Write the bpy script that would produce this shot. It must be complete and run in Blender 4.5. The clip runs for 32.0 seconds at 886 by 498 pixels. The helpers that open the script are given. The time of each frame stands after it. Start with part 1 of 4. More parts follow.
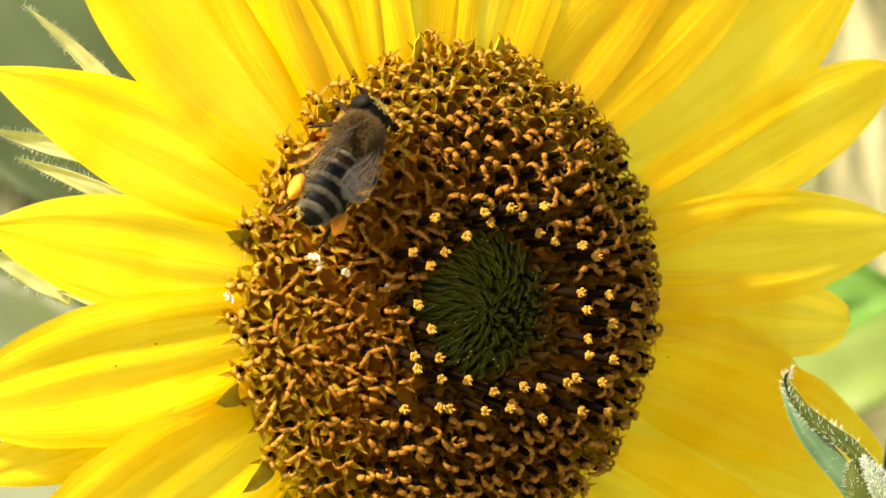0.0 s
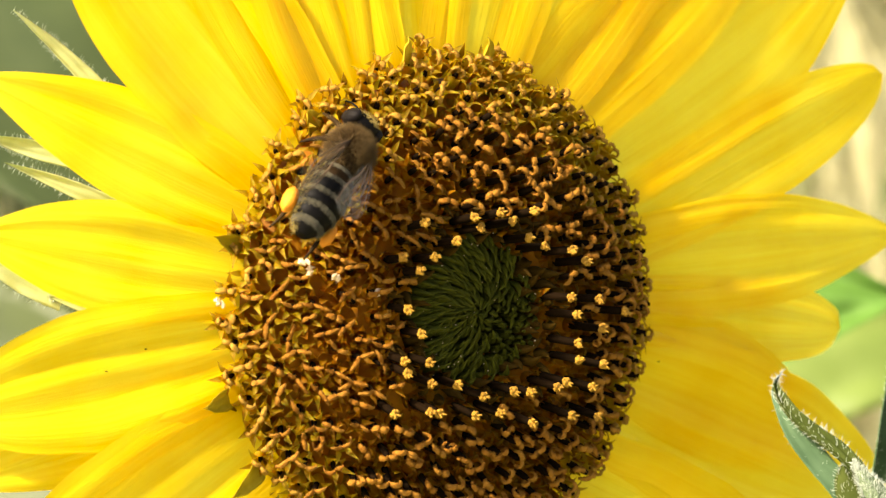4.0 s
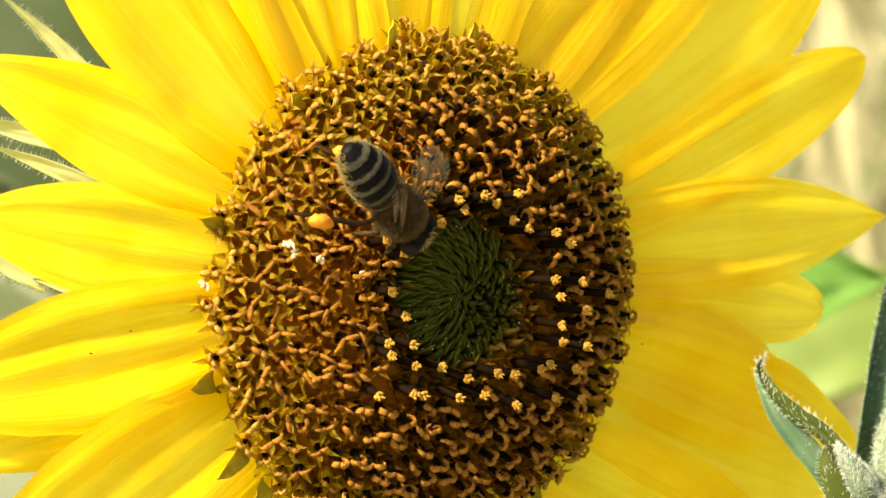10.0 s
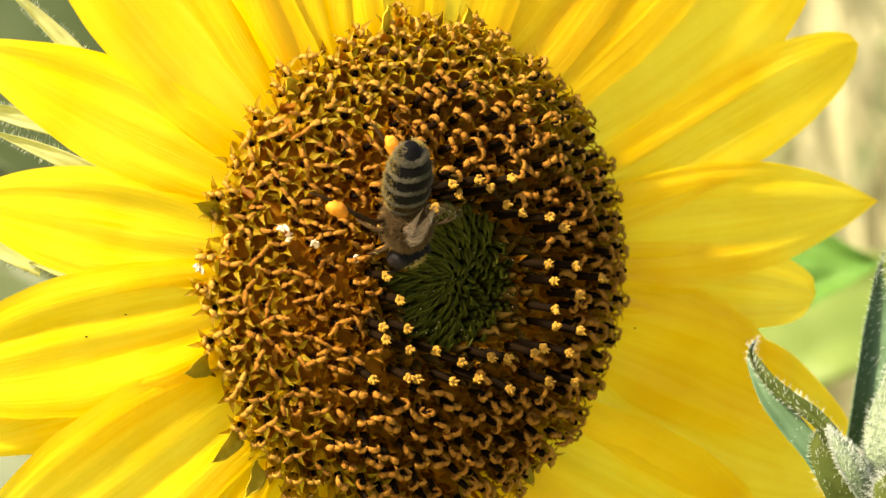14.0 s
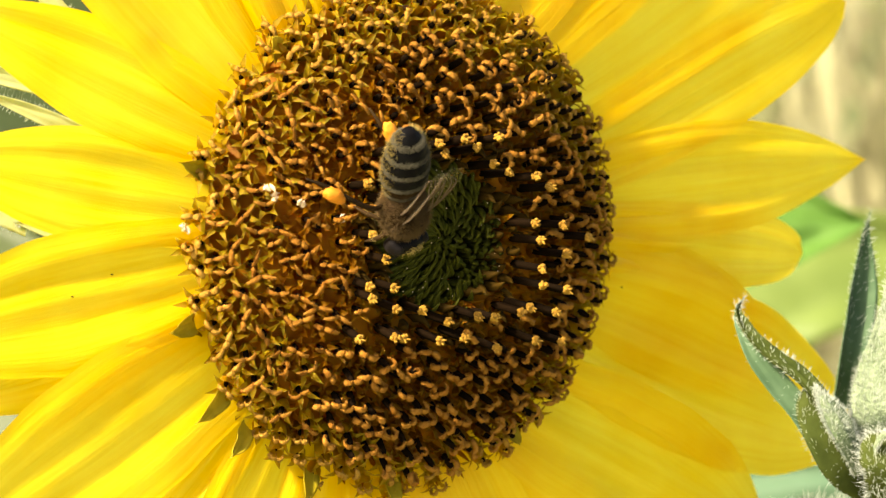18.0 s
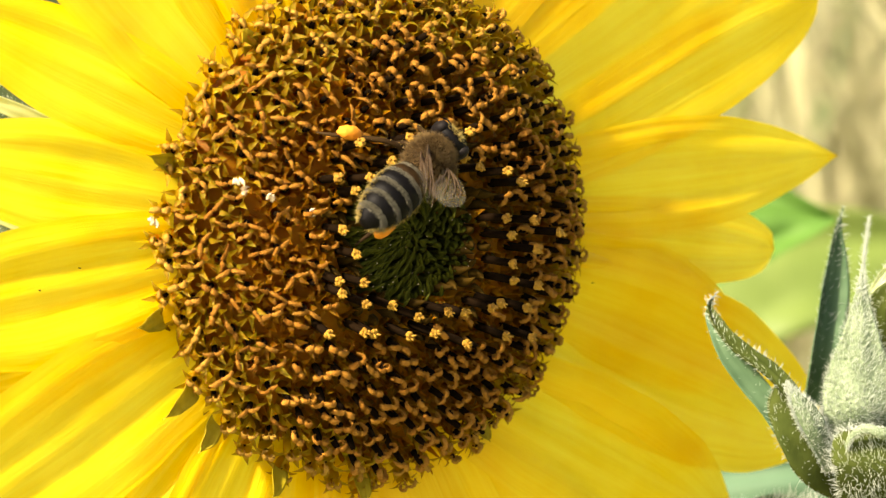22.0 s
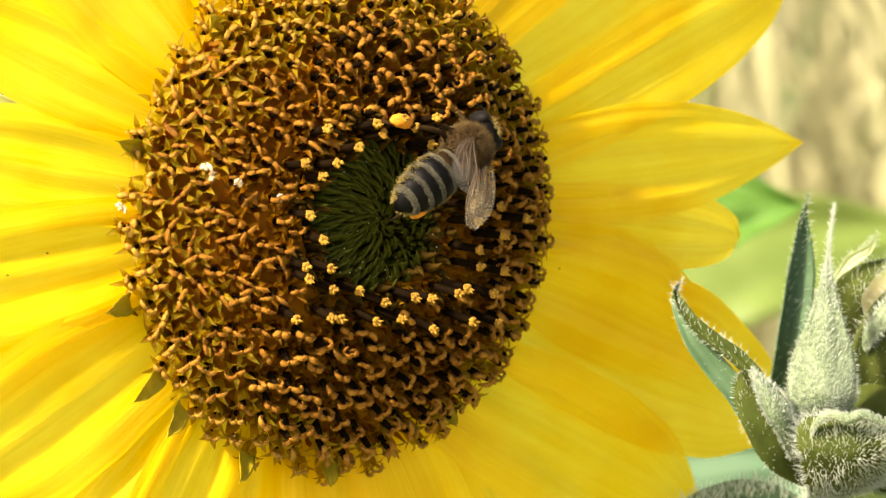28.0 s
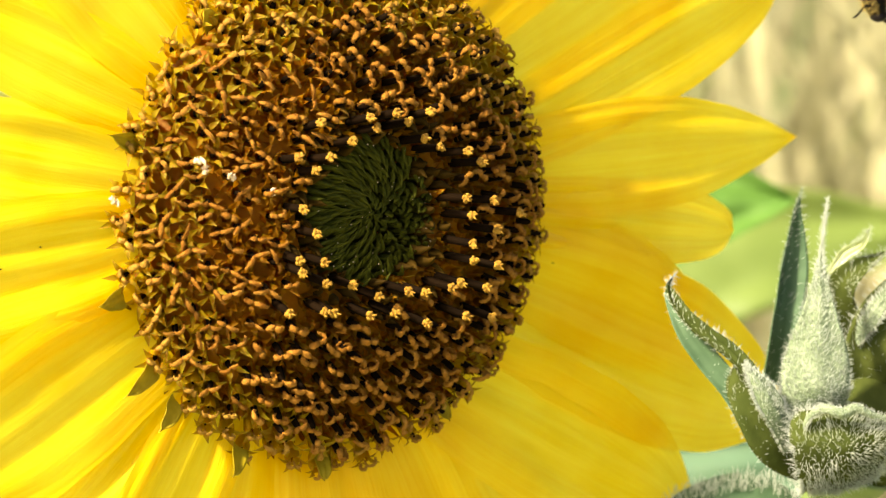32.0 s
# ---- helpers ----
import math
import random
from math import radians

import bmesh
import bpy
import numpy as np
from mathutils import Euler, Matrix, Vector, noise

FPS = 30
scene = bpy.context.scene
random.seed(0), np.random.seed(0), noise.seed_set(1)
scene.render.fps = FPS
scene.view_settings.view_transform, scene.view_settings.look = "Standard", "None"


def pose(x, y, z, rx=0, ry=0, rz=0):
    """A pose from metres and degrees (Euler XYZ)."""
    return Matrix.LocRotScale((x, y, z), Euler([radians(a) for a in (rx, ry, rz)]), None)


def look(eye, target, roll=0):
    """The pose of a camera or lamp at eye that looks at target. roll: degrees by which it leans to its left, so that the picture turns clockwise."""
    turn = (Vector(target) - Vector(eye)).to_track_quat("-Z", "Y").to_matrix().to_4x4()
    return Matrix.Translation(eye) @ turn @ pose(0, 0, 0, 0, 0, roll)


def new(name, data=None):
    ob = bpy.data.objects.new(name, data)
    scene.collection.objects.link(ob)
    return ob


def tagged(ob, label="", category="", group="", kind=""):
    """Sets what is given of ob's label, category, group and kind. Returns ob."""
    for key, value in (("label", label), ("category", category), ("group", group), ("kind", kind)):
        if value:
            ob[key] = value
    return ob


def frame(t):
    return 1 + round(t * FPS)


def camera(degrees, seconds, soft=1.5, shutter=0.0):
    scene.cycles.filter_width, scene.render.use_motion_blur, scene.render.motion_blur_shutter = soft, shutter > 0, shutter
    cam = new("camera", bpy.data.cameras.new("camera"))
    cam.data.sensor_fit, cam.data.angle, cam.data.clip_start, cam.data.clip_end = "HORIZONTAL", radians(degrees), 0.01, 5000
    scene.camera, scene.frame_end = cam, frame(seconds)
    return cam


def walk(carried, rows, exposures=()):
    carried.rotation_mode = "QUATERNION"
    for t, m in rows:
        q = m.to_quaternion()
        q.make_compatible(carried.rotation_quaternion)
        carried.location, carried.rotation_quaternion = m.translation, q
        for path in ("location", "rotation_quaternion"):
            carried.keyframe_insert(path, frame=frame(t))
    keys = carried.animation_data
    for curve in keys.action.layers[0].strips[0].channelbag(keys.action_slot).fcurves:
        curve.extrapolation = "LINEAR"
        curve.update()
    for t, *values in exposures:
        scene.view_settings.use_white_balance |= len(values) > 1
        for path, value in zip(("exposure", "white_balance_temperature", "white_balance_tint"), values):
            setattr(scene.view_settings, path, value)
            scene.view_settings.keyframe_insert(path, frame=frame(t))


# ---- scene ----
from mathutils.bvhtree import BVHTree

MM = 0.001
EYE, TILT = 0.80, -14.0          # the eye's height over the ground, the camera's downward tilt
AWAY = 286.0                     # millimetres from the eye to the flower's middle
cam = camera(16.0, 32.0, soft=1.3)
cam.data.dof.use_dof = True
cam.data.dof.focus_distance = 0.281
cam.data.dof.aperture_fstop = 50.0
BASE = pose(0, 0, EYE, 90 + TILT, 0, 0)
# seconds, turn to the left, turn up, lean (degrees), step back (mm)
ROWS = [
    (0.0, 0.000, 0.000, 0.00, 0.00),
    (0.5, -0.054, -0.075, -0.15, 0.78),
    (1.0, -0.100, 0.027, -0.17, 0.56),
    (1.5, -0.199, 0.121, -0.18, 0.13),
    (2.0, -0.276, -0.052, -0.22, 0.06),
    (2.5, -0.086, 0.038, -0.21, -0.06),
    (3.0, -0.202, -0.078, -0.14, -0.41),
    (3.5, -0.187, 0.034, -0.09, -0.20),
    (5.5, -0.141, 0.126, -0.13, 0.33),
    (6.0, -0.197, 0.009, -0.14, 0.41),
    (6.5, -0.237, 0.096, -0.09, 0.47),
    (7.0, -0.330, 0.116, -0.08, 0.51),
    (7.5, -0.445, 0.198, -0.13, 0.40),
    (8.0, -0.516, 0.187, -0.15, 0.41),
    (8.5, -0.521, 0.224, -0.10, 0.48),
    (9.0, -0.612, 0.066, -0.07, 0.40),
    (9.5, -0.563, -0.140, -0.09, 0.36),
    (10.0, -0.465, -0.231, -0.06, 0.58),
    (10.5, -0.530, -0.204, -0.02, 0.90),
    (11.0, -0.672, -0.125, -0.02, 0.90),
    (11.5, -0.714, -0.242, -0.04, 0.79),
    (12.0, -0.634, -0.299, -0.05, 1.05),
    (12.5, -0.437, -0.282, -0.03, 1.43),
    (13.0, -0.394, -0.298, -0.01, 1.81),
    (13.5, -0.389, -0.415, 0.01, 2.02),
    (14.0, -0.576, -0.518, 0.01, 1.91),
    (14.5, -0.711, -0.466, -0.04, 1.87),
    (16.5, -0.860, -1.014, -0.12, 1.90),
    (17.0, -0.820, -1.018, -0.12, 1.88),
    (17.5, -0.925, -1.308, -0.07, 1.71),
    (18.0, -0.822, -1.258, -0.06, 1.47),
    (18.5, -0.834, -1.444, -0.06, 1.35),
    (19.0, -0.710, -1.629, -0.05, 1.37),
    (19.5, -0.787, -1.601, 0.01, 1.33),
    (20.0, -1.130, -1.522, 0.10, 1.00),
    (20.5, -1.377, -1.282, 0.16, 0.43),
    (21.0, -1.480, -1.378, 0.16, -0.15),
    (21.5, -1.465, -1.370, 0.16, -0.38),
    (22.0, -1.361, -1.364, 0.19, -0.28),
    (22.5, -1.335, -1.355, 0.22, -0.05),
    (23.0, -1.381, -1.416, 0.24, 0.39),
    (23.5, -1.403, -1.115, 0.26, 0.92),
    (24.0, -1.451, -1.256, 0.25, 1.05),
    (24.5, -1.462, -1.315, 0.21, 0.80),
    (25.0, -1.577, -1.361, 0.20, 0.53),
    (25.5, -1.557, -1.555, 0.26, 0.44),
    (27.5, -1.887, -1.632, 0.31, 0.54),
    (28.0, -1.953, -1.621, 0.31, 0.65),
    (28.5, -2.048, -1.683, 0.32, 0.64),
    (29.0, -2.063, -1.766, 0.35, 0.65),
    (29.5, -2.159, -1.793, 0.36, 0.70),
    (30.0, -2.118, -1.753, 0.38, 0.86),
    (30.5, -2.104, -1.783, 0.41, 1.06),
    (31.0, -2.241, -1.597, 0.43, 0.90),
    (31.5, -2.042, -1.643, 0.41, 0.62),
    (32.0, -2.073, -1.730, 0.33, 0.55),
]
EXPOSURES = [(0.0, 1.42, 7400, 10), (32.0, 1.42, 7400, 10)]
walk(cam, [(t, BASE @ pose(0, 0, back * MM, up, left, lean)) for t, left, up, lean, back in ROWS], EXPOSURES)

# the stage: millimetres right, up and towards the camera from the flower's middle distance
STAGE = BASE @ pose(0, 0, -AWAY * MM) @ Matrix.Scale(1, 4)
FACE, DIP = radians(35.0), radians(5.0)   # the flower looks to the right, and a little down
U = Vector((math.cos(FACE) * math.cos(DIP), -math.cos(FACE) * math.sin(DIP), -math.sin(FACE)))
V = Vector((math.sin(DIP), math.cos(DIP), 0))
N = U.cross(V)
HEART = Vector((0.15, -4.82, 0.0))
FLOWER = STAGE @ Matrix.Translation(HEART * MM) @ Matrix((U, V, N)).transposed().to_4x4()

# ---- light ----
SUN_DIR = (BASE.to_3x3() @ Vector((-0.58, 0.60, 0.55))).normalized()   # from the scene to the sun
elevation, azimuth = math.asin(SUN_DIR.z), math.atan2(SUN_DIR.x, SUN_DIR.y)
world = bpy.data.worlds.new("world")
scene.world = world
world.use_nodes = True
nt = world.node_tree
sky = nt.nodes.new("ShaderNodeTexSky")
sky.sky_type, sky.sun_disc = "NISHITA", False
sky.sun_elevation, sky.sun_rotation = elevation, azimuth
sky.air_density, sky.dust_density, sky.ozone_density = 0.8, 4.0, 0.6
nt.links.new(sky.outputs[0], nt.nodes["Background"].inputs[0])
nt.nodes["Background"].inputs[1].default_value = 0.122
sun = new("sun", bpy.data.lights.new("sun", "SUN"))
sun.data.energy, sun.data.angle, sun.data.color = 5.0, radians(4.0), (1.0, 0.90, 0.74)
sun.matrix_world = look(SUN_DIR * 3, (0, 0, 0))


# ---- materials ----
def node(tree, kind, **values):
    n = tree.nodes.new("ShaderNode" + kind)
    for key, value in values.items():
        n.inputs[key.replace("_", " ")].default_value = value
    return n


def blank(name):
    m = bpy.data.materials.new(name)
    m.use_nodes = True
    tree = m.node_tree
    return m, tree, tree.nodes["Principled BSDF"], tree.nodes["Material Output"]


def ramp(tree, source, *stops):
    r = tree.nodes.new("ShaderNodeValToRGB")
    for i, (at, colour) in enumerate(stops):
        e = r.color_ramp.elements[i] if i < 2 else r.color_ramp.elements.new(at)
        e.position, e.color = at, (*colour, 1)
    tree.links.new(source, r.inputs[0])
    return r.outputs[0]


def surface(name, dark, light, scale=400, rough=0.6, bump=0.3, stretch=(1, 1, 1), clear=0.0, spread=0.25, detail=6, shine=0.4, soft=0.0):
    """A grained surface: two colours mixed by noise at two scales and by the object's own random number, a fine relief,
    clear: how much light passes through it, soft: how much spreads within it."""
    m, tree, bsdf, out = blank(name)
    L = tree.links.new
    where = tree.nodes.new("ShaderNodeTexCoord")
    squeeze = node(tree, "Mapping")
    squeeze.inputs["Scale"].default_value = stretch
    L(where.outputs["Object"], squeeze.inputs[0])
    fine = node(tree, "TexNoise", Scale=scale, Detail=detail, Roughness=0.6)
    coarse = node(tree, "TexNoise", Scale=scale * 0.17, Detail=3)
    L(squeeze.outputs[0], fine.inputs["Vector"])
    L(where.outputs["Object"], coarse.inputs["Vector"])
    add = node(tree, "Math")
    add.operation = "ADD"
    L(fine.outputs[0], add.inputs[0])
    L(coarse.outputs[0], add.inputs[1])
    info = tree.nodes.new("ShaderNodeObjectInfo")
    own = node(tree, "Math")
    own.operation = "MULTIPLY_ADD"
    L(info.outputs["Random"], own.inputs[0])
    own.inputs[1].default_value = spread
    L(add.outputs[0], own.inputs[2])
    colour = ramp(tree, own.outputs[0], (0.72, dark), (1.35, light))
    tree.nodes["Color Ramp"].color_ramp.elements[1].position = 1.0
    tree.nodes["Color Ramp"].color_ramp.elements[0].position = 0.0
    norm = node(tree, "MapRange")
    norm.inputs["From Min"].default_value, norm.inputs["From Max"].default_value = 0.75, 1.3 + spread
    L(own.outputs[0], norm.inputs["Value"])
    L(norm.outputs[0], tree.nodes["Color Ramp"].inputs[0])
    L(colour, bsdf.inputs["Base Color"])
    b = node(tree, "Bump", Strength=bump, Distance=0.0003)
    L(fine.outputs[0], b.inputs["Height"])
    L(b.outputs[0], bsdf.inputs["Normal"])
    bsdf.inputs["Roughness"].default_value = rough
    bsdf.inputs["Specular IOR Level"].default_value = shine
    if soft:
        bsdf.inputs["Subsurface Weight"].default_value = soft
        bsdf.inputs["Subsurface Radius"].default_value = (1.0, 0.42, 0.05)
        bsdf.inputs["Subsurface Scale"].default_value = 0.003
    if clear:
        thin = node(tree, "BsdfTranslucent")
        L(colour, thin.inputs[0])
        mix = node(tree, "MixShader", Fac=clear)
        L(bsdf.outputs[0], mix.inputs[1])
        L(thin.outputs[0], mix.inputs[2])
        L(mix.outputs[0], out.inputs[0])
    return m


def petal_material():
    """Yellow ray petal: light comes through it, fine veins run along it."""
    m, tree, bsdf, out = blank("petal_yellow")
    L = tree.links.new
    uv = tree.nodes.new("ShaderNodeUVMap")
    info = tree.nodes.new("ShaderNodeObjectInfo")
    long = node(tree, "Mapping")
    long.inputs["Scale"].default_value = (9, 0.8, 1)
    L(uv.outputs[0], long.inputs[0])
    shift = node(tree, "VectorMath")
    L(long.outputs[0], shift.inputs[0])
    spread = node(tree, "Math")
    spread.operation = "MULTIPLY"
    spread.inputs[1].default_value = 37.0
    L(info.outputs["Random"], spread.inputs[0])
    L(spread.outputs[0], shift.inputs[1])
    veins = node(tree, "TexNoise", Scale=2.2, Detail=7, Roughness=0.62)
    L(shift.outputs[0], veins.inputs["Vector"])
    where = tree.nodes.new("ShaderNodeTexCoord")
    blotch = node(tree, "TexNoise", Scale=110, Detail=4)
    L(where.outputs["Object"], blotch.inputs["Vector"])
    add = node(tree, "Math")
    add.operation = "ADD"
    L(veins.outputs[0], add.inputs[0])
    L(blotch.outputs[0], add.inputs[1])
    half = node(tree, "Math")
    half.operation = "MULTIPLY"
    half.inputs[1].default_value = 0.5
    L(add.outputs[0], half.inputs[0])
    colour = ramp(tree, half.outputs[0], (0.33, (0.83, 0.54, 0.002)), (0.66, (0.94, 0.735, 0.028)))
    through_it = ramp(tree, half.outputs[0], (0.33, (0.91, 0.63, 0.003)), (0.66, (0.97, 0.815, 0.066)))
    L(colour, bsdf.inputs["Base Color"])
    bsdf.inputs["Roughness"].default_value = 0.40
    bsdf.inputs["Specular IOR Level"].default_value = 0.30
    b = node(tree, "Bump", Strength=0.32, Distance=0.0004)
    L(veins.outputs[0], b.inputs["Height"])
    L(b.outputs[0], bsdf.inputs["Normal"])
    thin = node(tree, "BsdfTranslucent")
    L(through_it, thin.inputs[0])
    L(b.outputs[0], thin.inputs["Normal"])
    mix = node(tree, "MixShader", Fac=0.52)
    L(bsdf.outputs[0], mix.inputs[1])
    L(thin.outputs[0], mix.inputs[2])
    L(mix.outputs[0], out.inputs[0])
    return m


def wing_material():
    """Clear smoky membrane."""
    m, tree, bsdf, out = blank("wing_membrane")
    L = tree.links.new
    bsdf.inputs["Base Color"].default_value = (0.22, 0.19, 0.13, 1)
    bsdf.inputs["Roughness"].default_value = 0.22
    bsdf.inputs["Specular IOR Level"].default_value = 0.9
    where = tree.nodes.new("ShaderNodeTexCoord")
    grain = node(tree, "TexNoise", Scale=900, Detail=3)
    L(where.outputs["Object"], grain.inputs["Vector"])
    b = node(tree, "Bump", Strength=0.3, Distance=0.0003)
    L(grain.outputs[0], b.inputs["Height"])
    L(b.outputs[0], bsdf.inputs["Normal"])
    clear = node(tree, "BsdfTransparent")
    mix = node(tree, "MixShader", Fac=0.17)
    L(clear.outputs[0], mix.inputs[1])
    L(bsdf.outputs[0], mix.inputs[2])
    L(mix.outputs[0], out.inputs[0])
    return m


PETAL = petal_material()
COROLLA = surface("corolla_ochre", (0.13, 0.047, 0.0008), (0.26, 0.112, 0.002), 900, 0.55, 0.4, clear=0.5, shine=0.15, spread=0.4, soft=0.6)
TUBE = surface("anther_black_brown", (0.0032, 0.0018, 0.0006), (0.012, 0.0058, 0.0018), 1500, 0.8, 0.6, stretch=(1, 1, 0.15), shine=0.03)
# Old corollas, drier and lightened: the sun on that side is in the colour.
COROLLA_OLD_LIT = surface("corolla_old_sunlit", (0.24, 0.084, 0.002), (0.47, 0.195, 0.006), 900, 0.6, 0.5, clear=0.5, shine=0.15, spread=0.4, soft=0.5)
STIGMA = surface("stigma_tan", (0.30, 0.110, 0.007), (0.58, 0.290, 0.042), 2200, 0.7, 1.0, clear=0.3, shine=0.2)
POLLEN = surface("pollen_yellow", (0.24, 0.110, 0.004), (0.42, 0.235, 0.018), 2500, 0.75, 0.8)
# Pale tone for withered styles and specks: sun glints held in the colour.
PALE = surface("pale_glint", (0.55, 0.34, 0.16), (0.84, 0.68, 0.46), 1500, 0.6, 0.4)
CHAFF = surface("chaff_amber", (0.20, 0.068, 0.001), (0.40, 0.155, 0.003), 700, 0.6, 0.4, clear=0.45, shine=0.15, soft=0.5)
HEARTGREEN = surface("heart_green", (0.030, 0.033, 0.002), (0.100, 0.105, 0.007), 1200, 0.6, 0.8, shine=0.12, spread=0.35, clear=0.15)
# Outer chaff: own olive, lightened with the glow of the petals at the rim.
CHAFF_RIM = surface("chaff_olive", (0.13, 0.066, 0.002), (0.30, 0.18, 0.010), 700, 0.6, 0.4, clear=0.5, shine=0.15)
SHUT = surface("shut_floret_brown_green", (0.022, 0.012, 0.001), (0.085, 0.045, 0.003), 1200, 0.7, 0.6, shine=0.08, spread=0.5, clear=0.2)
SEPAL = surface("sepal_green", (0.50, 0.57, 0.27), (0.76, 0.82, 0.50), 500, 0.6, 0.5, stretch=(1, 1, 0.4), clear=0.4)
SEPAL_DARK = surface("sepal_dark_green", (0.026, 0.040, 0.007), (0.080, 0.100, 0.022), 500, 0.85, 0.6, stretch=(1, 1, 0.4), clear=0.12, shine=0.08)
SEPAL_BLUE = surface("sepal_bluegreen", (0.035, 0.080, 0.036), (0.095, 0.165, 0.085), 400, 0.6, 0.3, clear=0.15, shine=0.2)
# Yellower outer corollas; the glow thrown back by the petals is in this yellow.
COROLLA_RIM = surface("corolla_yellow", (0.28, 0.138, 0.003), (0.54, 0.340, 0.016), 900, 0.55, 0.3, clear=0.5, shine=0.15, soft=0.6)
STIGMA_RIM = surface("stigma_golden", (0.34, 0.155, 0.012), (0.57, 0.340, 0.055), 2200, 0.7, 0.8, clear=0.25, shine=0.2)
BRACT = surface("bract_olive", (0.32, 0.24, 0.008), (0.55, 0.42, 0.035), 700, 0.7, 0.3, clear=0.4, shine=0.1)
FELT = surface("bud_felt", (0.055, 0.090, 0.034), (0.25, 0.31, 0.20), 2600, 0.9, 1.0, detail=3)
HAIR = surface("plant_hair", (0.50, 0.56, 0.47), (0.74, 0.79, 0.72), 800, 0.5, 0.1, clear=0.4)
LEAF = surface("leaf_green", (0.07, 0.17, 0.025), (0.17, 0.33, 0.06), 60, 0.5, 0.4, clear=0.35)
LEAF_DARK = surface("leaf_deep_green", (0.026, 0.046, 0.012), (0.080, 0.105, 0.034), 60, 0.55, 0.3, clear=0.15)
# A lighter copy of the leaf green, with sunlight put into the colour.
LEAF_SUNLIT = surface("leaf_sunlit_green", (0.13, 0.20, 0.035), (0.28, 0.36, 0.10), 60, 0.5, 0.4, clear=0.4)
LEAF_BLUE = surface("leaf_bluegreen", (0.08, 0.16, 0.09), (0.16, 0.27, 0.17), 60, 0.55, 0.3, clear=0.25)
STALK = surface("stalk_green", (0.09, 0.15, 0.04), (0.20, 0.28, 0.09), 300, 0.6, 0.5, stretch=(1, 1, 0.2))
STRAW = surface("straw_beige", (0.31, 0.30, 0.16), (0.66, 0.63, 0.39), 90, 0.7, 0.3, clear=0.3)
GRASS = surface("grass_green", (0.045, 0.085, 0.022), (0.14, 0.19, 0.06), 60, 0.6, 0.3, clear=0.3)
EARTH = surface("meadow_ground", (0.12, 0.13, 0.05), (0.36, 0.35, 0.18), 6, 0.9, 0.6)
FUR_BROWN = surface("bee_fur_brown", (0.070, 0.040, 0.010), (0.22, 0.135, 0.042), 1500, 0.8, 0.6, clear=0.2)
FUR_GREY = surface("bee_fur_grey", (0.085, 0.076, 0.050), (0.22, 0.198, 0.135), 1500, 0.8, 0.6, clear=0.2)
CHITIN = surface("bee_chitin_black", (0.0016, 0.0015, 0.0015), (0.005, 0.0045, 0.0045), 900, 0.5, 0.2, shine=0.06)
CHITIN_BROWN = surface("bee_chitin_brown", (0.011, 0.006, 0.0025), (0.042, 0.023, 0.008), 900, 0.6, 0.3, shine=0.04)
EYE_BLACK = surface("bee_eye", (0.006, 0.005, 0.005), (0.016, 0.013, 0.012), 3000, 0.5, 0.3, shine=0.06)
BASKET = surface("pollen_orange", (0.58, 0.19, 0.006), (0.76, 0.30, 0.018), 1600, 0.7, 0.6, clear=0.1)
FUR_GOLD = surface("bee_fur_golden", (0.28, 0.20, 0.045), (0.52, 0.40, 0.12), 1500, 0.8, 0.6, clear=0.3)
VEIN = surface("wing_vein", (0.04, 0.022, 0.012), (0.10, 0.06, 0.03), 900, 0.5, 0.2)
WING = wing_material()


# ---- shapes ----
def part(name, bm, material, parent=None, label="", smooth=True):
    """Links a bmesh as one mesh object."""
    mesh = bpy.data.meshes.new(name)
    bm.to_mesh(mesh)
    bm.free()
    for f in mesh.polygons:
        f.use_smooth = smooth
    mesh.materials.append(material)
    ob = new(name, mesh)
    ob.parent = parent
    return tagged(ob, label)


def joined(name, verts, faces, material, parent=None, label="", kind="", smooth=True):
    """Links plain lists of vertices and faces as one mesh object."""
    mesh = bpy.data.meshes.new(name)
    mesh.from_pydata(verts, [], faces)
    mesh.materials.append(material)
    for f in mesh.polygons:
        f.use_smooth = smooth
    ob = new(name, mesh)
    ob.parent = parent
    return tagged(ob, label, kind=kind)


def shared(name, mesh, parent, m):
    """One more object on a mesh that alike pieces share."""
    ob = new(name, mesh)
    ob.parent = parent
    ob.matrix_basis = m
    return ob


def spline(points, s):
    """A smooth line through points, at s from 0 to 1."""
    n = len(points) - 1
    if n == 1:
        return points[0].lerp(points[1], s)
    i = min(int(s * n), n - 1)
    f = s * n - i
    p1, p2 = points[i], points[i + 1]
    p0 = points[i - 1] if i else p1 * 2 - p2
    p3 = points[i + 2] if i + 2 <= n else p2 * 2 - p1
    return 0.5 * (2 * p1 + (p2 - p0) * f + (2 * p0 - 5 * p1 + 4 * p2 - p3) * f * f + (3 * p1 - p0 - 3 * p2 + p3) * f ** 3)


def lance(s, peak=0.45, base=0.35, sharp=0.8):
    """Half-width of a blade: base at its foot, 1 at peak, a pointed tip."""
    if s < peak:
        return base + (1 - base) * math.sin(s / peak * math.pi / 2)
    k = (s - peak) / (1 - peak)
    return max(math.cos(k * math.pi / 2) ** sharp, 0.012)


